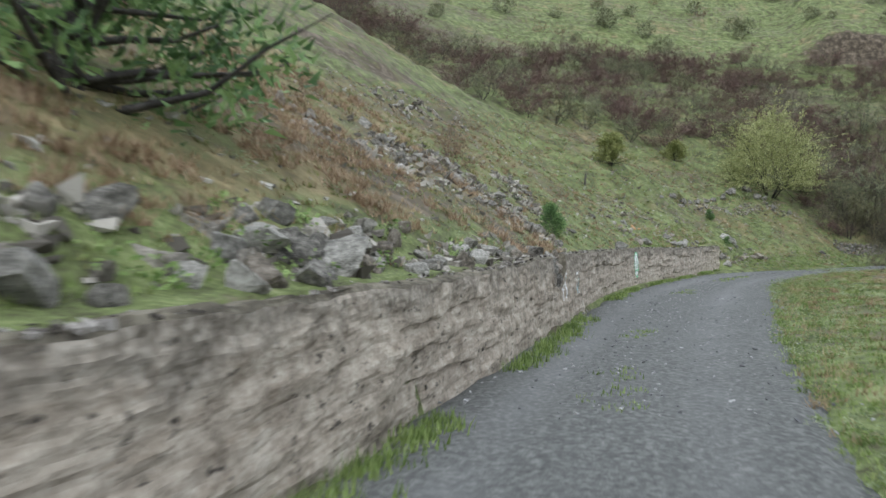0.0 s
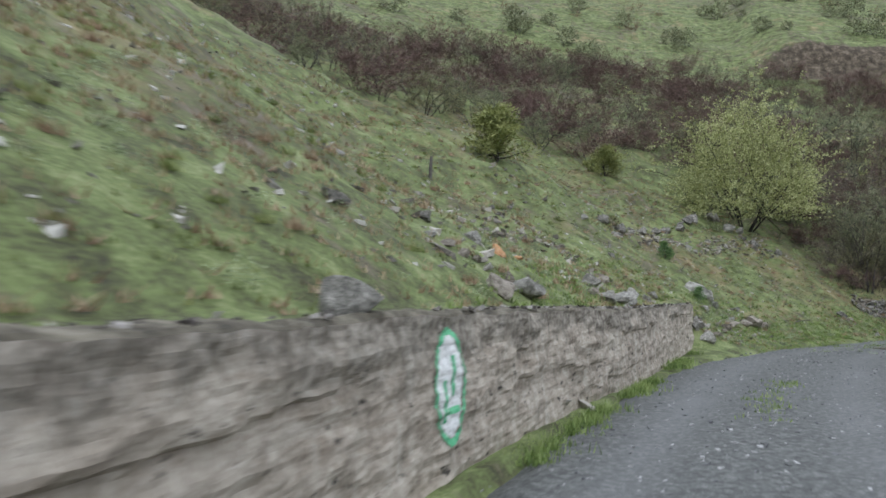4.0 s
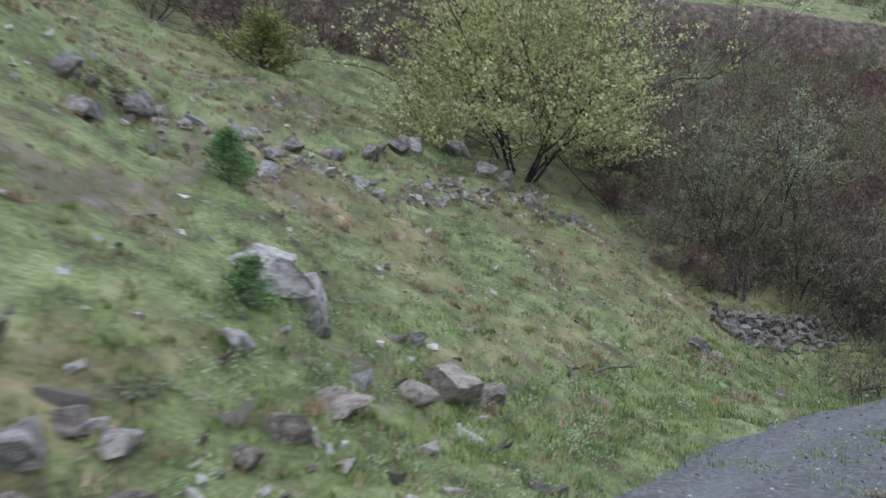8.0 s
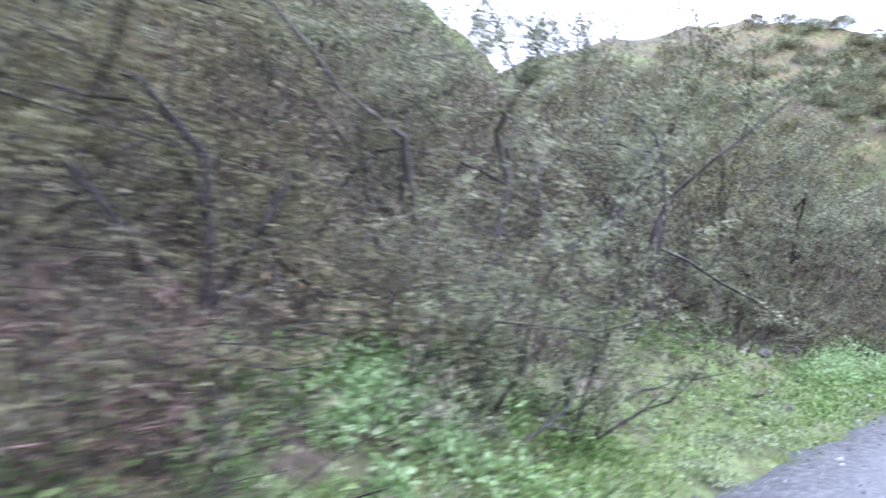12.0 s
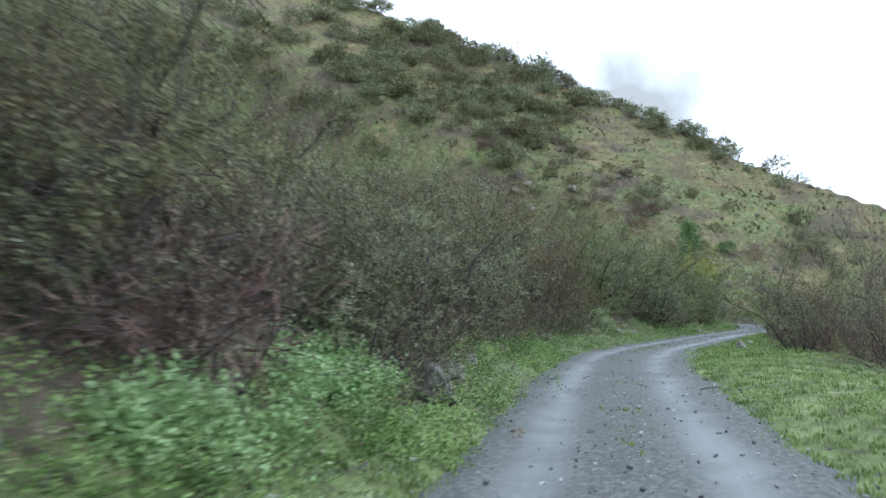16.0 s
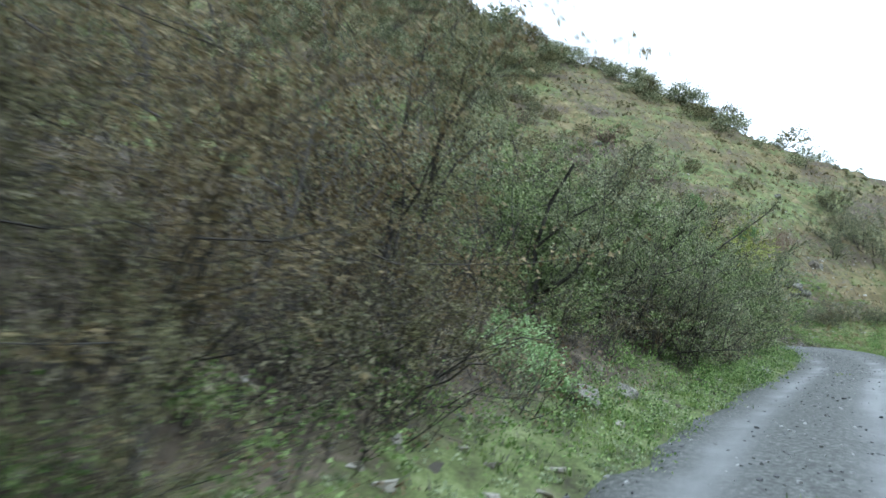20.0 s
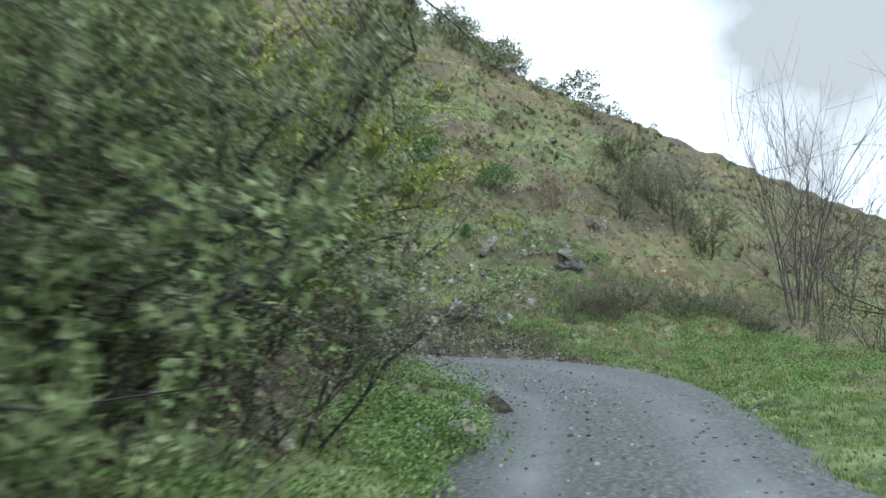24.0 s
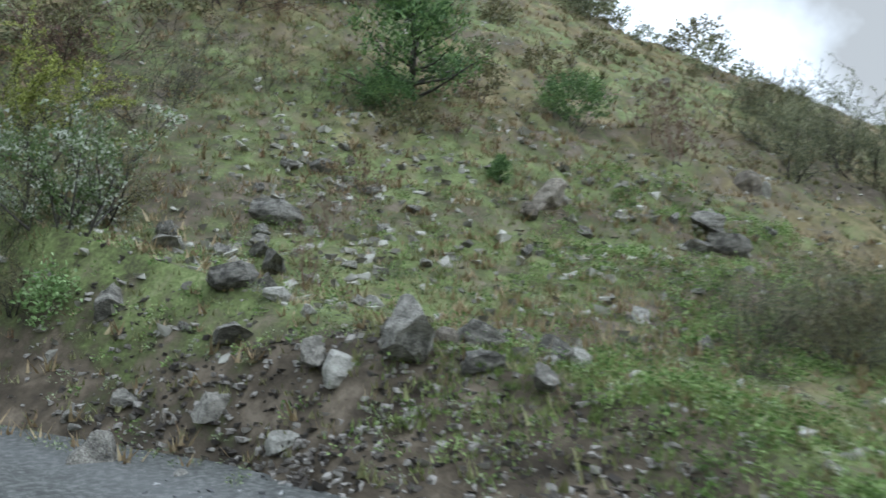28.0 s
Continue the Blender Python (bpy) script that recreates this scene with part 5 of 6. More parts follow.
slab = rock("pale", 0.25, 46.35, 0.98, 0.36, "pale boulders near the wall's end", label="long pale boulder lying down the grassy slope")
slab.rotation_euler, slab.scale = (0.0, 0.42, -0.35), (1.0, 0.5, 0.46)
for n, (x, y, w, h) in enumerate(((-0.05, 42.5, .5, .42), (0.25, 42.2, .4, .3), (-0.35, 42.6, .46, .5), (0.05, 42.9, .36, .26))):
    rock(("grey", "pale", "pale")[n % 3], x, y, w, h, "lumps fallen from the wall's end", label="broken lump of grey concrete at the wall's crumbled end")
brng = np.random.default_rng(77)
for (x0, y0), (x1, y1), wide, count in (((-6.8, 14.6), (-5.6, 16.4), 0.38, 62), ((-7.2, 18.7), (-5.2, 18.8), 0.34, 70), ((-4.6, 15.6), (-4.1, 17.8), 0.24, 46), ((-6.6, 24.0), (-4.6, 20.6), 0.4, 34), ((-10.6, 22.8), (-10.9, 29.6), 0.5, 44), ((-3.4, 1.2), (-3.1, 13.0), 0.16, 58), ((-6.9, 9.5), (-6.2, 13.5), 0.5, 30), ((-5.2, 38.6), (-4.6, 43.0), 0.6, 10), ((-2.6, 48.4), (3.8, 57.0), 0.35, 40), ((-4.9, 31.0), (-3.0, 29.4), 0.5, 5),
                                        ((-6.4, 43.4), (-4.2, 43.2), 0.5, 18), ((103.2, 75.6), (108.5, 77.4), 0.6, 26), ((101.6, 76.6), (102.7, 71.6), 0.3, 18), ((106.5, 73.6), (112, 71), 0.9, 20)):
    for j in range(int(count * 0.55)):
        u = brng.uniform()
        x, y = x0 + (x1 - x0) * u + brng.normal() * wide, y0 + (y1 - y0) * u + brng.normal() * wide
        if y < 43 and x > wall_x(y) - 0.4:
            x = float(wall_x(y)) - 0.45
        s = brng.uniform(0.14, 0.36)
        rock(("grey", "brown", "grey", "pale")[j % 4], x, y, s, s * brng.uniform(0.4, 0.75), "broken rocks strewn over the slopes", name="stone")


def stones(name, spots, low, high, mat, label, seed):
    """Many small broken stones in one mesh, lying on the ground at the spots."""
    rng = np.random.default_rng(seed)
    spots = np.asarray(spots)
    n = len(spots)
    cube = np.array([(sx, sy, sz) for sx in (-1, 1) for sy in (-1, 1) for sz in (-1, 1)], float) * 0.5
    v = cube[None] * rng.uniform(0.35, 1.2, (n, 8, 1)) * rng.uniform(0.7, 1.2, (n, 8, 3)) * (rng.uniform(low, high, n) ** 1.0)[:, None, None] * rng.uniform(0.6, 1.3, (n, 1, 3)) * [1, 1, 0.62]
    a = rng.uniform(0, 6.283, n)
    c, s = np.cos(a)[:, None], np.sin(a)[:, None]
    tilt = rng.normal(size=(n, 1)) * 0.4
    x, y, z = v[..., 0] * c - v[..., 1] * s, v[..., 0] * s + v[..., 1] * c, v[..., 2]
    z = z + tilt * x
    gz = spots[:, 2] if spots.shape[1] > 2 else ground_z(spots[:, 0], spots[:, 1])
    v = np.stack([x + spots[:, :1], y + spots[:, 1:2], z + gz[:, None] + 0.12 * low], -1)
    f = np.array([(0, 1, 3, 2), (4, 6, 7, 5), (0, 4, 5, 1), (2, 3, 7, 6), (0, 2, 6, 4), (1, 5, 7, 3)])
    f = (f[None] + 8 * np.arange(n)[:, None, None]).reshape(-1, 4)
    return tagged(mesh_object(name, v.reshape(-1, 3), f, mat), label, "stones", kind="stuff")


def band(a, b, wide, count):
    u = rng.uniform(0, 1, count)[:, None]
    return np.array(a) * (1 - u) + np.array(b) * u + rng.normal(size=(count, 2)) * wide


scree = np.concatenate([band((-6.8, 14.6), (-5.6, 16.4), 0.38, 120), band((-4.6, 15.6), (-4.1, 17.8), 0.24, 90), band((-10.6, 22.8), (-10.9, 29.6), 0.5, 120), band((-7.2, 18.8), (-3.8, 17.0), 0.35, 330), band((-6.4, 23.6), (-4.6, 20.6), 0.4, 260), band((-6.5, 10.5), (-5.0, 15.0), 0.5, 160), band((-6.8, 43.5), (-4.0, 43.2), 0.6, 260),
                        band((-5.0, 36), (-3.2, 38), 0.8, 130), band((-2.6, 48.6), (4.0, 57.0), 0.4, 320), band((-4.8, 31), (-2.9, 29.5), 0.7, 30), band((-3.2, 1), (-3.1, 13), 0.22, 260), band((0.6, 43.2), (2.4, 47), 0.5, 45)])
stones("scree", scree, 0.06, 0.22, M_ROCKBITS, "loose grey scree stones lying on the slope", 3)
every = np.stack([rng.uniform(-12, 6, 4600), rng.uniform(2, 58, 4600)], 1)
dd, _, hl, _ = by_track(every[:, 0], every[:, 1])
every = every[(dd - hl > 1.2) & ((every[:, 1] > 43) | (every[:, 0] < wall_x(every[:, 1]) - 0.5))]
stones("slope_stones", every, 0.03, 0.13, M_PALEBITS, "small pale stones scattered over the grassy slope", 4)
hill_spots = np.concatenate([np.stack([rng.uniform(102, 125, 2600), rng.uniform(66, 88, 2600)], 1), np.stack([rng.uniform(110, 150, 700), rng.uniform(64, 108, 700)], 1), ])
stones("hill_rubble", np.concatenate([band((103.5, 75.5), (110, 77.5), 1.0, 350), band((105, 72.5), (113, 71.5), 1.2, 350), np.stack([rng.uniform(105, 128, 500), rng.uniform(66, 92, 500)], 1)]), 0.05, 0.2, M_PALEBITS, "broken grey stones lying in the hillside grass", 44)
stones("hill_stones", hill_spots, 0.03, 0.15, M_PALEBITS, "stones scattered over the far hillside", 5)
stones("edge_gravel", np.concatenate([band((99.2, 67.6), (101.0, 71.0), 0.35, 450), band((101.0, 71.0), (101.7, 76.0), 0.3, 500), band((95.5, 72.0), (97.6, 75.5), 0.25, 150), band((92.6, 66.4), (97.4, 66.5), 0.35, 350), band((97.4, 66.5), (99.4, 67.8), 0.35, 200), band((99, 66), (106, 68), 1.2, 150)]), 0.015, 0.085, M_DARKBITS, "coarse gravel thrown to the edge of the bend", 10)
stones("bank_rubble", np.concatenate([band((101.4, 69.4), (101.9, 75.6), 0.45, 1500), band((100.6, 69.0), (101.2, 76), 0.4, 700), band((101.8, 75.5), (102.4, 77.5), 0.3, 250)]), 0.015, 0.09, M_DARKBITS, "earthy rubble on the cut bank", 8)
cy = rng.uniform(1, 42, 2600)
cx = wall_x(cy) - 0.05 - 0.3 * rng.uniform(0, 1, 2600)
keep = (vnoise(cy, cy * 0, 1.3, 68) + 0.3 * rng.normal(size=2600) > -0.1) & (np.abs(cy - 13.95) > 0.9)
stones("crown_rubble", np.stack([cx, cy, 1.27 + 0.07 * step(9, 13, cy) * step(34, 27, cy)], 1)[keep], 0.015, 0.065, M_DARKBITS, "crumbled stone and dirt along the wall's crown", 9)
under = []
for i in along(22, 92, 500):
    d = LINE[i, 3] + 0.3 + 2.6 * rng.uniform() ** 1.5
    under.append((LINE[i, 0] - TAN[i, 1] * d, LINE[i, 1] + TAN[i, 0] * d))
stones("verge_stones", under, 0.04, 0.16, M_ROCKBITS, "small stones half hidden in the roadside growth", 6)


def road_z(px, py):
    d, zr, hl, hr = by_track(px, py)
    return zr + 0.03 - 0.035 * (np.exp(-((d - 0.75) / 0.28) ** 2) + np.exp(-((d + 0.75) / 0.28) ** 2))


k = rng.integers(30, len(LINE) - 50, 7500)
off = np.where(rng.uniform(size=7500) < 0.5, rng.normal(size=7500) * 0.3, np.sign(rng.normal(size=7500)) * (1.35 + rng.normal(size=7500) * 0.35))
gx, gy = LINE[k, 0] - TAN[k, 1] * off + rng.normal(size=7500) * 0.3, LINE[k, 1] + TAN[k, 0] * off + rng.normal(size=7500) * 0.3
stones("gravel", np.stack([gx, gy, road_z(gx, gy)], 1), 0.008, 0.05, M_STONES, "loose grey gravel on the track", 7)


# ---- dry-stone wall beside the bend ----
def dry_stone_wall():
    root = new("dry_stone_wall")
    kinds = ROCKS["grey"] + ROCKS["brown"]
    a, b = np.array((6.9, 54.6)), np.array((10.2, 56.6))
    way = (b - a) / np.linalg.norm(b - a)
    n = 0
    for row in range(7):
        s = rng.uniform(0, 0.15)
        while s < np.linalg.norm(b - a) - 0.1 - 0.12 * row:
            w = rng.uniform(0.12, 0.27)
            p = a + way * (s + w / 2) + np.array((-way[1], way[0])) * (0.05 + 0.09 * row + rng.normal() * 0.06)
            base = float(ground_z(*(a + way * s))[0])
            ob = new("stone", kinds[n % 10] if n % 3 else kinds[n % 5])
            ob.location = (p[0], p[1], base + 0.02 + 0.105 * row + rng.normal() * 0.03)
            ob.rotation_euler = (rng.normal() * 0.6, rng.normal() * 0.6, rng.uniform(0, 6.28))
            ob.scale = (w * 1.15, w * 0.9, rng.uniform(0.11, 0.2))
            ob.parent = root
            s += w * 0.93
            n += 1
    return tagged(root, "tumbledown dry-stone wall at the foot of the thicket", "wall")


dry_stone_wall()


# ---- grass and herbs ----
def tufts(name, spots, blades, tall, mat, label, seed, width=0.007, splay=0.75):
    """Bent single blades in clumps, one mesh."""
    rng = np.random.default_rng(seed)
    spots = np.repeat(np.asarray(spots), blades, 0)
    n = len(spots)
    x = spots[:, 0] + rng.normal(size=n) * 0.05
    y = spots[:, 1] + rng.normal(size=n) * 0.05
    z = spots[:, 2] - 0.01
    a = rng.uniform(0, 6.283, n)
    h = tall * rng.uniform(0.45, 1.3, n)
    lean = rng.uniform(0.1, 1, n) * splay * h
    w = width * rng.uniform(0.7, 1.6, n)
    dx, dy = np.cos(a), np.sin(a)
    b = np.stack([x, y, z], 1)
    side = np.stack([-dy, dx, np.zeros(n)], 1) * w[:, None]
    tip = np.stack([x + dx * lean, y + dy * lean, z + h * 0.85], 1)
    v = np.stack([b - side, b + side, tip], 1).reshape(-1, 3)
    ob = mesh_object(name, v, np.arange(3 * n).reshape(n, 3), mat)
    return tagged(ob, label, "grass", kind="stuff")


def on_ground(x, y):
    d, zr, hl, hr = by_track(x, y)
    off = np.where(d > 0, d - hl, -d - hr)
    z = ground_z(x, y)
    return np.stack([x, y, np.where(off < 0.1, np.maximum(z, zr + 0.0), z)], 1)


def grassy(count, x0, x1, y0, y1, edge=0.05, beyond=99):
    """Random places off the track and off the wall."""
    x, y = rng.uniform(x0, x1, count), rng.uniform(y0, y1, count)
    d, _, hl, hr = by_track(x, y)
    off = np.where(d > 0, d - hl, -d - hr)
    ok = (off > edge) & (off < beyond) & ((y > 42.6) | (d < 0) | (x < wall_x(y) - 0.47))
    return x[ok], y[ok]


x, y = grassy(21000, -12, 8, 0, 60)
green = vnoise(x, y, 3.0, 41) + 0.3 * vnoise(x, y, 0.8, 42)
tufts("slope_grass", on_ground(x[green > 0.02], y[green > 0.02]), 10, 0.065, L_GRASS, "short grazed green grass on the slope", 11)
dry = green < 0.26
tufts("dead_grass", on_ground(x[dry], y[dry]), 8, 0.10, L_DRY, "dead straw-brown grass on the slope", 12, splay=1.1)
x, y = rng.uniform(-9.5, -3.3, 2800), rng.uniform(3, 20, 2800)
keep = vnoise(x, y, 2.0, 43) > 0.0
tufts("dead_bracken", on_ground(x[keep], y[keep]), 22, 0.16, L_BRACKEN, "rust-brown dead bracken and grass above the wall", 13, width=0.007, splay=1.5)
x, y = grassy(5200, -10, 9, 18, 58, 0.6)
keep = vnoise(x, y, 1.7, 44) > 0.12
tufts("slope_litter", on_ground(x[keep], y[keep]), 9, 0.1, L_BRACKEN, "brown dead stems matted in patches on the slope", 43, width=0.01, splay=1.8)

x, y = grassy(420, -10, 9, 14, 57, 0.8)
tufts("brown_tussocks", on_ground(x, y), 80, 0.13, L_BRACKEN, "brown dead tussocks standing about the slope", 46, width=0.006, splay=0.9)
x, y = grassy(700, -10, 9, 14, 57, 0.5)
tufts("green_tussocks", on_ground(x, y), 70, 0.10, L_GRASS, "rough green tussocks standing about the slope", 47, width=0.006, splay=0.9)


def verge(count, lo, hi, side, wide, first=0):
    """Random places within a strip beside the track; side 1 uphill, -1 downhill."""
    pick = np.where((LINE[:, 0] >= lo) & (LINE[:, 0] <= hi) & (LINE[:, 1] > first) & (LINE[:, 1] < 84))[0]
    i = rng.choice(pick, count)
    d = side * (np.where(side > 0, LINE[i, 3], LINE[i, 4]) + 0.02 + wide * rng.uniform(0, 1, count) ** 1.2)
    x, y = LINE[i, 0] - TAN[i, 1] * d + rng.normal(size=count) * 0.25, LINE[i, 1] + TAN[i, 0] * d + rng.normal(size=count) * 0.25
    dd, _, hl, hr = by_track(x, y)
    ok = np.where(dd > 0, dd - hl, -dd - hr) > -0.05 - 0.3 * np.abs(rng.normal(size=count)) * (vnoise(x, y, 0.9, 55) > 0.1)
    return x[ok], y[ok]


def in_verge(x, y, more=0.0):
    d, _, hl, _ = by_track(x, y)
    return (d - hl < verge_width(x) + more + 0.4 * rng.normal(size=len(x))) | (x < 12) | (x > 94)


x, y = verge(15000, 2, 100, 1, 2.8, 43)
keep = in_verge(x, y) & (vnoise(x, y, 0.9, 57) > -0.1)
x, y = x[keep], y[keep]
tufts("verge_grass", on_ground(x, y), 11, 0.11, L_FRESHGRASS, "bright green grass along the inner verge of the track", 14)
x, y = verge(13000, 12, 99, -1, 3.5, 43)
tufts("outer_verge_grass", on_ground(x, y), 10, 0.09, L_FRESHGRASS, "rough green grass along the outer verge of the track", 30)
x, y = grassy(16000, -3, 10, 0, 48, 0.0, 2.8)
tufts("verge_grass_low", on_ground(x, y), 12, 0.08, L_FRESHGRASS, "green grass along the outer verge of the track", 15)
x, y = grassy(7500, 96, 112, 60, 74, 0.0)
open_patch = vnoise(x, y, 1.8, 51) > -0.15
x, y = x[open_patch], y[open_patch]
tufts("meadow_straw", on_ground(x[::6], y[::6]), 6, 0.28, L_DRY, "dead stalks in the grass beside the bend", 34, width=0.008)
tufts("meadow_grass", on_ground(x, y), 8, 0.09, L_FRESHGRASS, "rough green grass on the flat beside the bend", 16)
x, y = rng.uniform(101, 158, 16000), rng.uniform(48, 112, 16000)
patchy = vnoise(x, y, 3.0, 45)
tufts("hill_grass", on_ground(x[patchy > 0.0], y[patchy > 0.0]), 7, 0.16, L_HILL, "thin green grass on the far hillside", 17, width=0.02)
tufts("hill_dead_grass", on_ground(x[patchy < 0.12], y[patchy < 0.12]), 7, 0.2, L_DRY, "dead brown grass on the far hillside", 18, width=0.02, splay=1.0)
x, y = rng.uniform(103, 158, 3600), rng.uniform(50, 118, 3600)
heath = (vnoise(x * 0.5, y * 0.5 + ground_z(x, y), 2.0, 58) > 0.12) & ((x > 120) | (y > 88))
tufts("hill_heath", on_ground(x[heath], y[heath]), 26, 0.38, L_OLIVE, "dark low heath and tussocks in bands across the hillside", 35, width=0.03, splay=0.9)
x, y = rng.uniform(101.4, 114, 5200), rng.uniform(64, 82, 5200)
tufts("bank_tussocks", on_ground(x, y), 9, 0.1, L_HILL, "short yellowish grass between the stones above the bend", 36, width=0.01, splay=0.9)
x, y = rng.uniform(102, 114, 1300), rng.uniform(65, 84, 1300)
tufts("bank_litter", on_ground(x, y), 8, 0.14, L_BRACKEN, "dead brown stems on the slope above the bend", 37, width=0.009, splay=1.3)
# grass strip and weeds at the foot of the wall and in the middle of the track
k = rng.uniform(0, 1, 1500)
yy = 3 + 39 * k
xx = wall_x(yy) + 0.12 + np.abs(rng.normal(size=1500)) * 0.16
keep = vnoise(xx * 0, yy, 1.6, 46) > -0.1
tufts("wall_foot_grass", np.stack([xx, yy, np.interp(yy, LINE[:60, 1], LINE[:60, 2]) + 0.03], 1)[keep], 9, 0.13, L_FRESHGRASS, "green weeds at the foot of the wall", 19)
i = rng.integers(20, len(LINE) - 60, 1500)
keep = vnoise(LINE[i, 0], LINE[i, 1], 2.2, 47) > 0.12
i = i[keep]
xx, yy = LINE[i, 0] + rng.normal(size=len(i)) * 0.16, LINE[i, 1] + rng.normal(size=len(i)) * 0.16
tufts("centre_grass", np.stack([xx, yy, road_z(xx, yy)], 1), 8, 0.07, L_FRESHGRASS, "small green weeds between the wheel ruts", 20)


x, y = verge(5200, 10, 93, 1, 7.0, 49)
d, _, hl, _ = by_track(x, y)
keep = d - hl > 0.8
tufts("twig_litter", on_ground(x[keep], y[keep]), 6, 0.12, M_BARK, "dead twigs lying under the thicket", 39, width=0.006, splay=3.0)


def herbs(name, x, y, per, length, mat, label, seed, spread=0.12, tall=0.16):
    """Broad-leaved plants: rosettes of leaves about each place."""
    rng = np.random.default_rng(seed)
    per = int(per * 1.7)
    p = np.repeat(on_ground(x, y), per, 0)
    size = np.repeat(rng.uniform(0.5, 1.3, len(x)), per)[:, None]
    q = rng.normal(size=p.shape)
    q[:, 2] = np.abs(q[:, 2])
    q = q / np.linalg.norm(q, axis=1)[:, None] * rng.uniform(0.35, 1.0, (len(p), 1)) ** 0.5
    lump = 1 + 0.25 * np.sin(5 * np.arctan2(q[:, 1], q[:, 0]) + p[:, 0] * 9)[:, None]
    p = p + q * lump * [spread * 1.5, spread * 1.5, tall] * size
    v, f = leaves(p, q * [1, 1, 0.4] + rng.normal(size=p.shape) * 0.4, length * 0.72, length * 0.46, rng)
    return tagged(mesh_object(name, v, f, mat), label, "plants", kind="stuff")


x, y = verge(7000, 12, 96, 1, 2.2, 49)
lush = (vnoise(x, y, 2.5, 48) + 0.4 * vnoise(x, y, 0.8, 49) > 0.22) & in_verge(x, y, 0.3)
herbs("roadside_herbs", x[lush], y[lush], 18, 0.062, L_FRESH, "lush broad-leaved green plants along the verge", 21, 0.13, 0.3)
x, y = verge(3000, 10, 93, 1, 5.5, 49)
d, _, hl, _ = by_track(x, y)
keep = d - hl > 0.9
herbs("leaf_litter", x[keep], y[keep], 10, 0.05, L_RUST, "brown dead leaves under the thicket", 41, 0.16, 0.1)
x, y = rng.uniform(97.5, 113, 2800), rng.uniform(61, 73, 2800)
d, _, hl, hr = by_track(x, y)
keep = (d < 0) & (-d - hr > 0.1) & (vnoise(x, y, 2.0, 59) > -0.12)
herbs("meadow_herbs", x[keep], y[keep], 30, 0.065, L_FRESH, "fresh green weeds on the flat beside the bend", 42, 0.14, 0.2)
x, y = verge(900, 14, 96, 1, 1.8, 49)
lush = (vnoise(x, y, 3.0, 50) > 0.0) & in_verge(x, y, 0.3)
x, y = x[lush], y[lush]
herbs("tall_herbs", x, y, 36, 0.055, L_FRESH, "taller clumps of fresh green weeds under the thicket", 31, 0.17, 0.5)
x, y = verge(2200, 12, 99, -1, 3.2, 49)
lush = vnoise(x, y, 2.5, 48) > 0.0
herbs("outer_herbs", x[lush], y[lush], 12, 0.055, L_FRESH, "green leafy plants on the outer verge", 22)
x, y = verge(1500, 12, 99, 1, 2.2, 49)
keep = in_verge(x, y, 0.2)
x, y = x[keep], y[keep]
herbs("pale_roadside_herbs", x, y, 22, 0.055, L_PALE, "pale green weeds along the inner verge", 32, 0.09, 0.16)
x, y = grassy(1100, 0, 16, 42, 58, 0.3, 8)
herbs("pale_herbs", x, y, 44, 0.036, L_PALE, "small pale grey-green plants on the bank", 23, 0.09, 0.15)
x, y = rng.uniform(100.8, 112, 900), rng.uniform(66, 79, 900)
herbs("bank_herbs", x, y, 18, 0.04, L_PALE, "pale green plants on the cut bank", 24, 0.07, 0.12)
x, y = rng.uniform(101.5, 108, 260), rng.uniform(66, 77, 260)
herbs("bank_greens", x, y, 30, 0.05, L_FRESH, "fresh green leafy plants on the cut bank", 25, 0.1, 0.18)
x, y = rng.uniform(-9, 6, 1500), rng.uniform(6, 57, 1500)
ok = (y > 43) | (x < wall_x(y) - 0.6)
herbs("slope_herbs", x[ok], y[ok], 44, 0.032, L_PALE, "low pale green clumps on the grassy slope", 26, 0.09, 0.13)
x, y = grassy(900, -3, 9, 0, 48, -0.1, 2.0)
keep = x > wall_x(y) + 1.5
herbs("low_verge_herbs", x[keep], y[keep], 24, 0.045, L_FRESHGRASS, "fresh green weeds spilling over the outer edge of the track", 38, 0.1, 0.13)
x, y = grassy(1100, 0.5, 7, 3, 42, -0.05, 2.4)
keep = (x > wall_x(y) + 1.5) & (vnoise(x, y, 1.6, 72) > -0.05)
herbs("pale_verge_herbs", x[keep], y[keep], 40, 0.036, L_PALE, "low pale green bushy growth on the outer edge of the track", 48, 0.13, 0.2)
x, y = np.concatenate([band((41.4, 65.9), (43.4, 66.6), 0.22, 34), band((44.2, 67.7), (43.4, 66.4), 0.15, 18), band((38.8, 65.0), (40.6, 65.3), 0.25, 26), band((66.2, 71.0), (67.6, 71.6), 0.3, 48), band((15.9, 58.3), (17.0, 58.9), 0.3, 30), band((24.5, 61.0), (28.0, 61.8), 0.3, 30), band((102.2, 77.2), (102.3, 77.4), 0.1, 5)]).T
herbs("herb_mounds", x, y, 90, 0.085, L_MOUND, "mounds of large pale green leaves beside the track", 33, 0.15, 0.42)
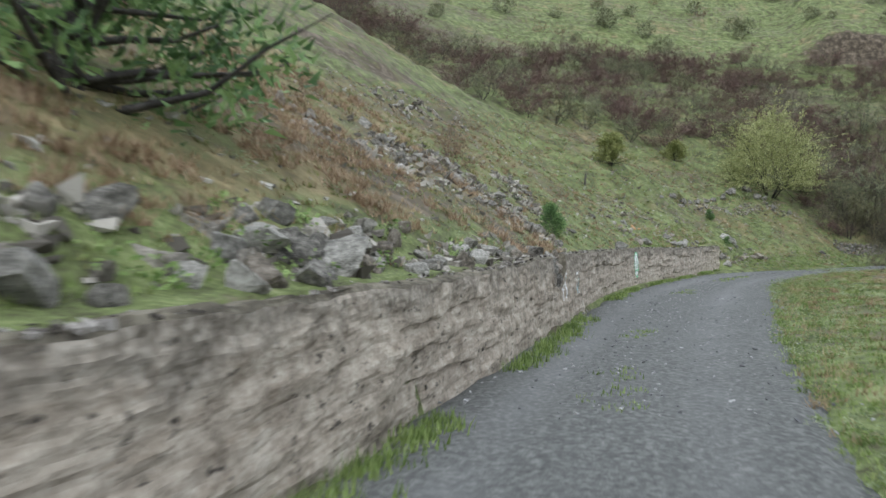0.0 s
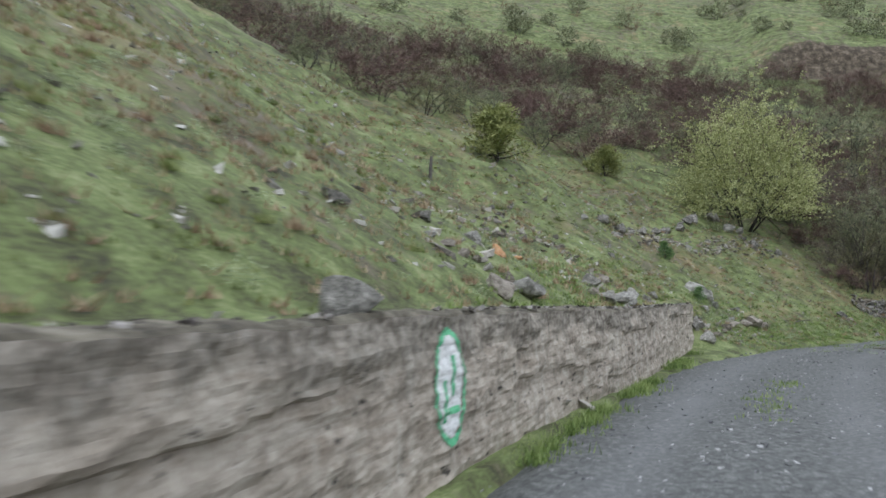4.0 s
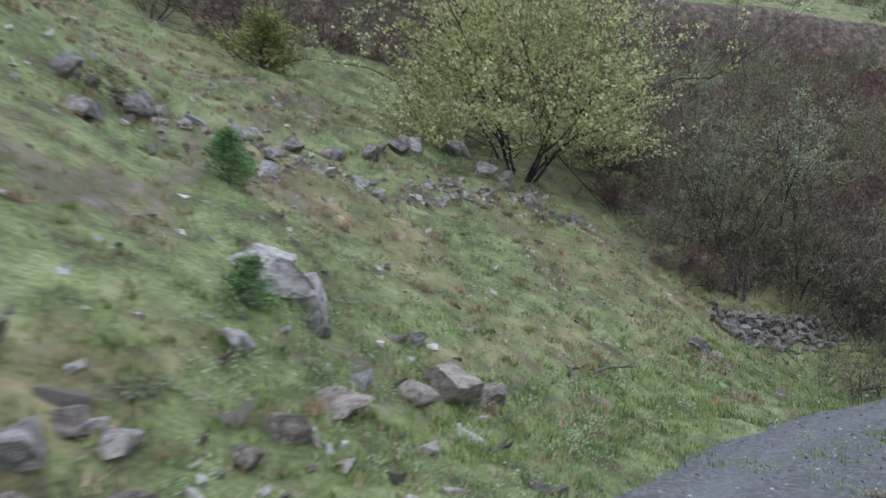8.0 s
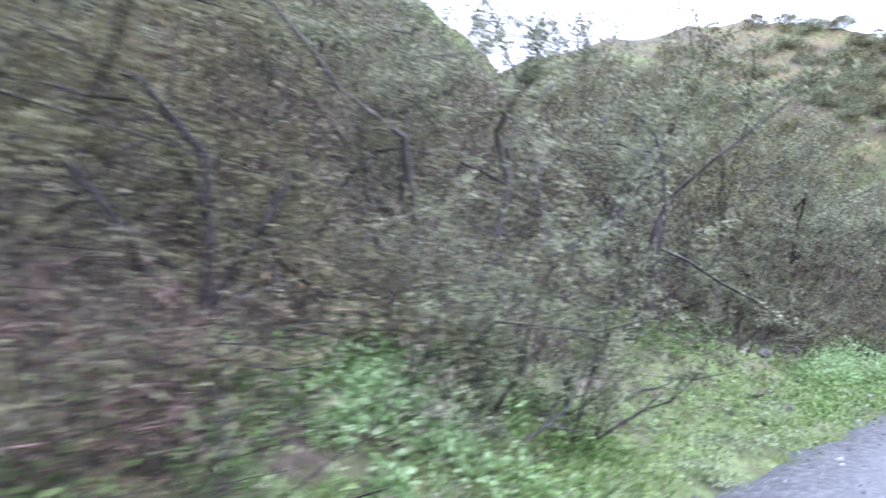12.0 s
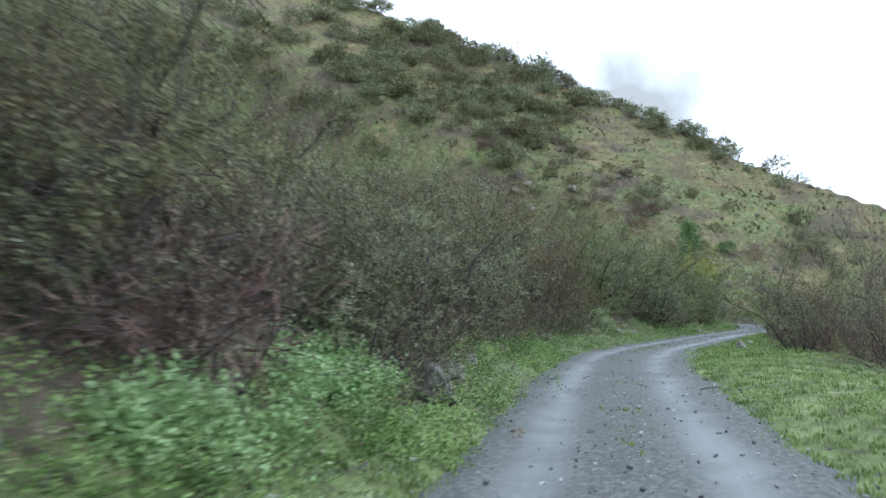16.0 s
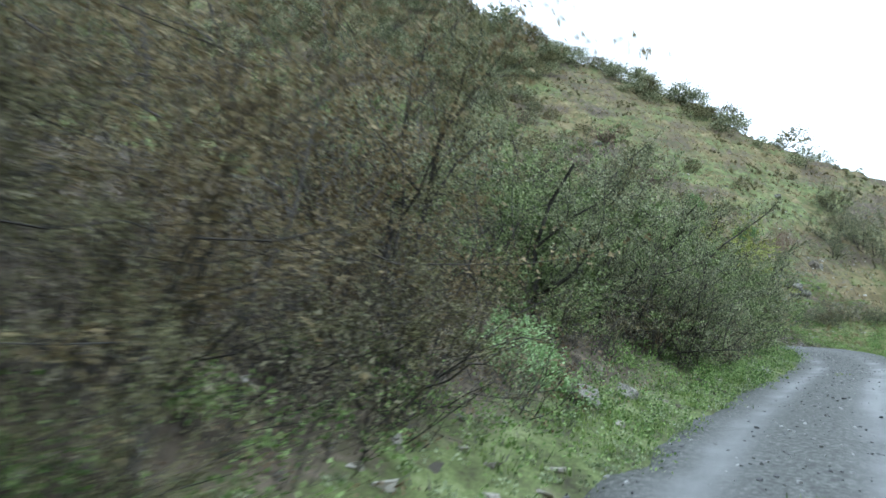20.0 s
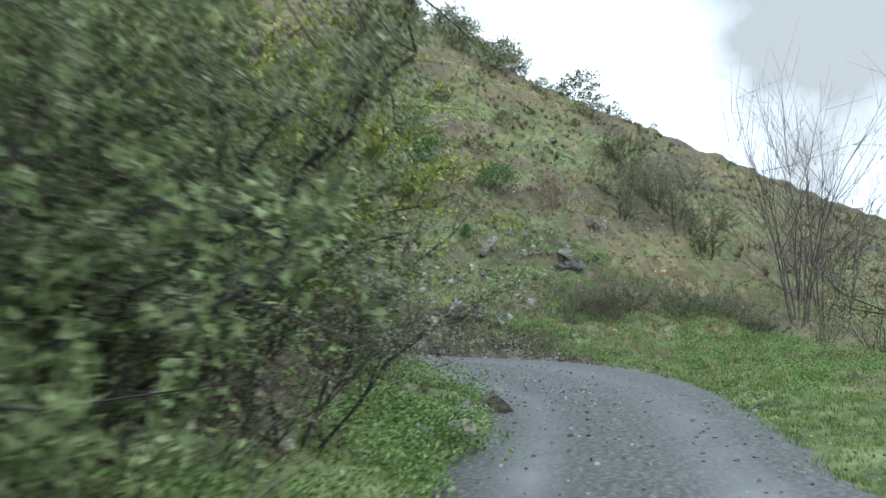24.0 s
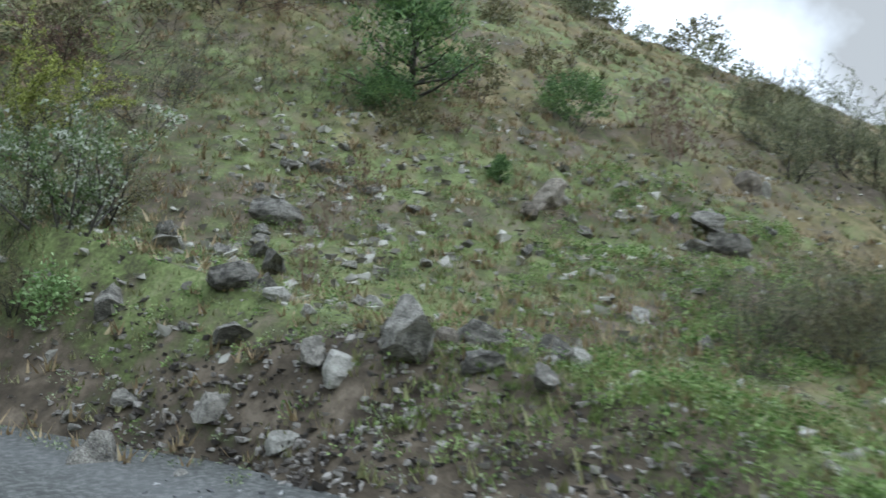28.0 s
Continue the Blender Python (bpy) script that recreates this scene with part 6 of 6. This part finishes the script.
x, y = np.concatenate([band((19.2, 60.4), (23.0, 61.6), 0.4, 46), band((15.4, 58.4), (17.2, 59.2), 0.3, 26), band((58.8, 71.0), (64.2, 71.2), 0.4, 46), band((46.6, 67.2), (52.4, 69.2), 0.45, 60), band((70.0, 70.6), (80.0, 70.9), 0.45, 64), band((30.0, 62.8), (36.0, 64.2), 0.4, 40), band((53.4, 69.0), (58.8, 70.4), 0.45, 56), band((12.4, 57.0), (15.6, 58.2), 0.35, 30), band((83.0, 70.0), (90.0, 70.4), 0.4, 40), band((34.6, 63.6), (39.6, 65.2), 0.5, 80), band((35.0, 65.2), (39.0, 66.2), 0.4, 30)]).T
herbs("weed_mounds", x, y, 70, 0.06, L_FRESH, "rank bright green weeds under the edge of the thicket", 45, 0.16, 0.34)
x, y = band((-3.1, 1.5), (-3.1, 10), 0.2, 26).T
ok = x < wall_x(y) - 0.5
herbs("wall_top_herbs", x[ok], y[ok], 26, 0.07, L_FRESH, "bright green weeds among the rocks on the wall", 27, 0.12, 0.16)


# ---- paint on the wall, post ----
WALL_S = np.concatenate([[0], np.cumsum(np.hypot(*np.diff(WALL, axis=0).T))])


def wall_paint(name, y0, y1, z0, z1, mat, label, shape="bar", proud=0.006):
    """A thin coat of paint that follows the relief of the wall's face, with a ragged edge."""
    ny, nz = max(3, int((y1 - y0) / 0.018)), max(3, int((z1 - z0) / 0.018))
    yy, zz = np.meshgrid(np.linspace(y0, y1, ny), np.linspace(z0, z1, nz))
    u, v = (yy - y0) / (y1 - y0) * 2 - 1, (zz - z0) / (z1 - z0) * 2 - 1
    ragged = 0.16 * vnoise(yy * 40, zz * 40, 2.0, int(y0 * 10) % 50)
    if shape == "bar":
        inside = np.maximum(np.abs(u), np.abs(v)) < 0.88 + ragged
    else:
        r = np.hypot(u, v) + 0.15 * ragged
        inside = r < 0.97 if shape == "oval" else (r < 0.98) & (r > 0.8)
    s = np.interp(yy, WALL[:, 1], WALL_S)
    xx = wall_x(yy) + wall_face(s.ravel(), zz.ravel()).reshape(yy.shape) - 0.06 * zz / 1.3 + proud
    ids = np.arange(ny * nz).reshape(nz, ny)
    q = np.stack([ids[:-1, :-1], ids[:-1, 1:], ids[1:, 1:], ids[1:, :-1]], -1).reshape(-1, 4)
    q = q[inside.ravel()[q].all(1)]
    if not len(q):
        q = np.stack([ids[:-1, :-1], ids[:-1, 1:], ids[1:, 1:], ids[1:, :-1]], -1).reshape(-1, 4)
    return mesh_object(name, np.stack([xx.ravel(), yy.ravel(), zz.ravel()], 1), q, mat, the_wall, label)


for y0, y1, z0, z1 in ((14.62, 14.86, 0.98, 1.12), (14.64, 14.8, 0.62, 1.0), (14.85, 15.0, 0.92, 1.1), (14.84, 14.95, 0.45, 0.85), (14.62, 14.72, 0.4, 0.7), (16.02, 16.1, 0.45, 1.02), (16.26, 16.34, 0.42, 1.0), (16.06, 16.3, 0.86, 0.96)):
    wall_paint("paint_mark", y0, y1, z0, z1, M_WHITE, "smeared white paint on the concrete")
for y0, y1, z0, z1 in ((14.74, 14.82, 0.88, 0.95), (16.28, 16.33, 0.6, 0.8), (16.03, 16.08, 0.5, 0.62)):
    wall_paint("paint_mark", y0, y1, z0, z1, M_TURQ, "turquoise paint smear on the concrete", proud=0.01)
wall_paint("paint_sign", 25.42, 25.92, 0.42, 1.2, M_WHITE, "white painted oval on the concrete", "oval")
wall_paint("paint_outline", 25.37, 25.97, 0.36, 1.24, M_GREENPAINT, "green painted outline of the oval", "ring", 0.011)
wall_paint("paint_bar", 25.68, 25.74, 0.72, 1.02, M_GREENPAINT, "green painted bar inside the oval", proud=0.011)
wall_paint("paint_bar", 25.53, 25.58, 0.55, 0.85, M_GREENPAINT, "green painted bar inside the oval", proud=0.011)
wall_paint("paint_bar", 25.6, 25.84, 0.6, 0.65, M_GREENPAINT, "green painted bar inside the oval", proud=0.011)


def fence_post(x, y):
    segs = [(0, 0, -0.2, 0.01, 0, 0.2, 0.045, 0.045), (0.01, 0, 0.2, 0.03, 0.01, 0.55, 0.045, 0.04), (0.03, 0.01, 0.55, 0.03, 0.01, 0.57, 0.04, 0.01)]
    v, f = tubes(segs, 7)
    ob = mesh_object("fence_post", v, f, M_BARK, smooth=True)
    ob.location = (x, y, float(ground_z(x, y)[0]))
    return tagged(ob, "weathered short wooden post on the slope", "post")


fence_post(-6.4, 38.3)


def stick(x, y, ln, turn):
    segs = [(0, 0, 0, ln * 0.5, 0.03, 0.01, 0.012, 0.012), (ln * 0.5, 0.03, 0.01, ln, 0, 0.0, 0.012, 0.006), (ln * 0.45, 0.03, 0.01, ln * 0.6, 0.12, 0.02, 0.006, 0.003)]
    v, f = tubes(segs, 5)
    ob = mesh_object("stick", v, f, M_BARK)
    ob.location, ob.rotation_euler = (x, y, float(road_z([x], [y])[0]) + 0.015), (0, 0, turn)
    return tagged(ob, "thin dead stick lying on the track", "stick")


def fallen_branch(x, y, ln, turn):
    segs = [(0, 0, 0, ln * 0.45, 0.05, 0.05, 0.022, 0.018), (ln * 0.45, 0.05, 0.05, ln, -0.03, 0.03, 0.018, 0.008), (ln * 0.4, 0.05, 0.05, ln * 0.6, 0.2, 0.1, 0.01, 0.004), (ln * 0.7, 0.0, 0.04, ln * 0.85, -0.14, 0.09, 0.008, 0.003)]
    v, f = tubes(segs, 6)
    ob = mesh_object("fallen_branch", v, f, M_BARK, smooth=True)
    ob.location, ob.rotation_euler = (x, y, float(ground_z(x, y)[0]) + 0.03), (0, -0.05, turn)
    return tagged(ob, "dead broken branch lying in the verge", "branch")


fallen_branch(3.5, 49.0, 0.75, 0.6)
fallen_branch(3.2, 48.6, 0.6, 1.2)
fallen_branch(9.3, 54.6, 0.9, -0.2)
fallen_branch(19.6, 59.6, 0.8, 0.3)
stick(49.0, 63.7, 0.55, -0.4)
stick(50.6, 63.9, 0.4, 0.3)


def dung_heap(x, y, wide):
    ob = new("earth_clod", ROCKS["brown"][2])
    ob.location, ob.scale = (x, y, float(road_z([x], [y])[0]) + 0.02), (wide, wide * 0.6, 0.1)
    return tagged(ob, "flat clod of brown earth on the track", "earth")


dung_heap(5.3, 45.6, 0.55)
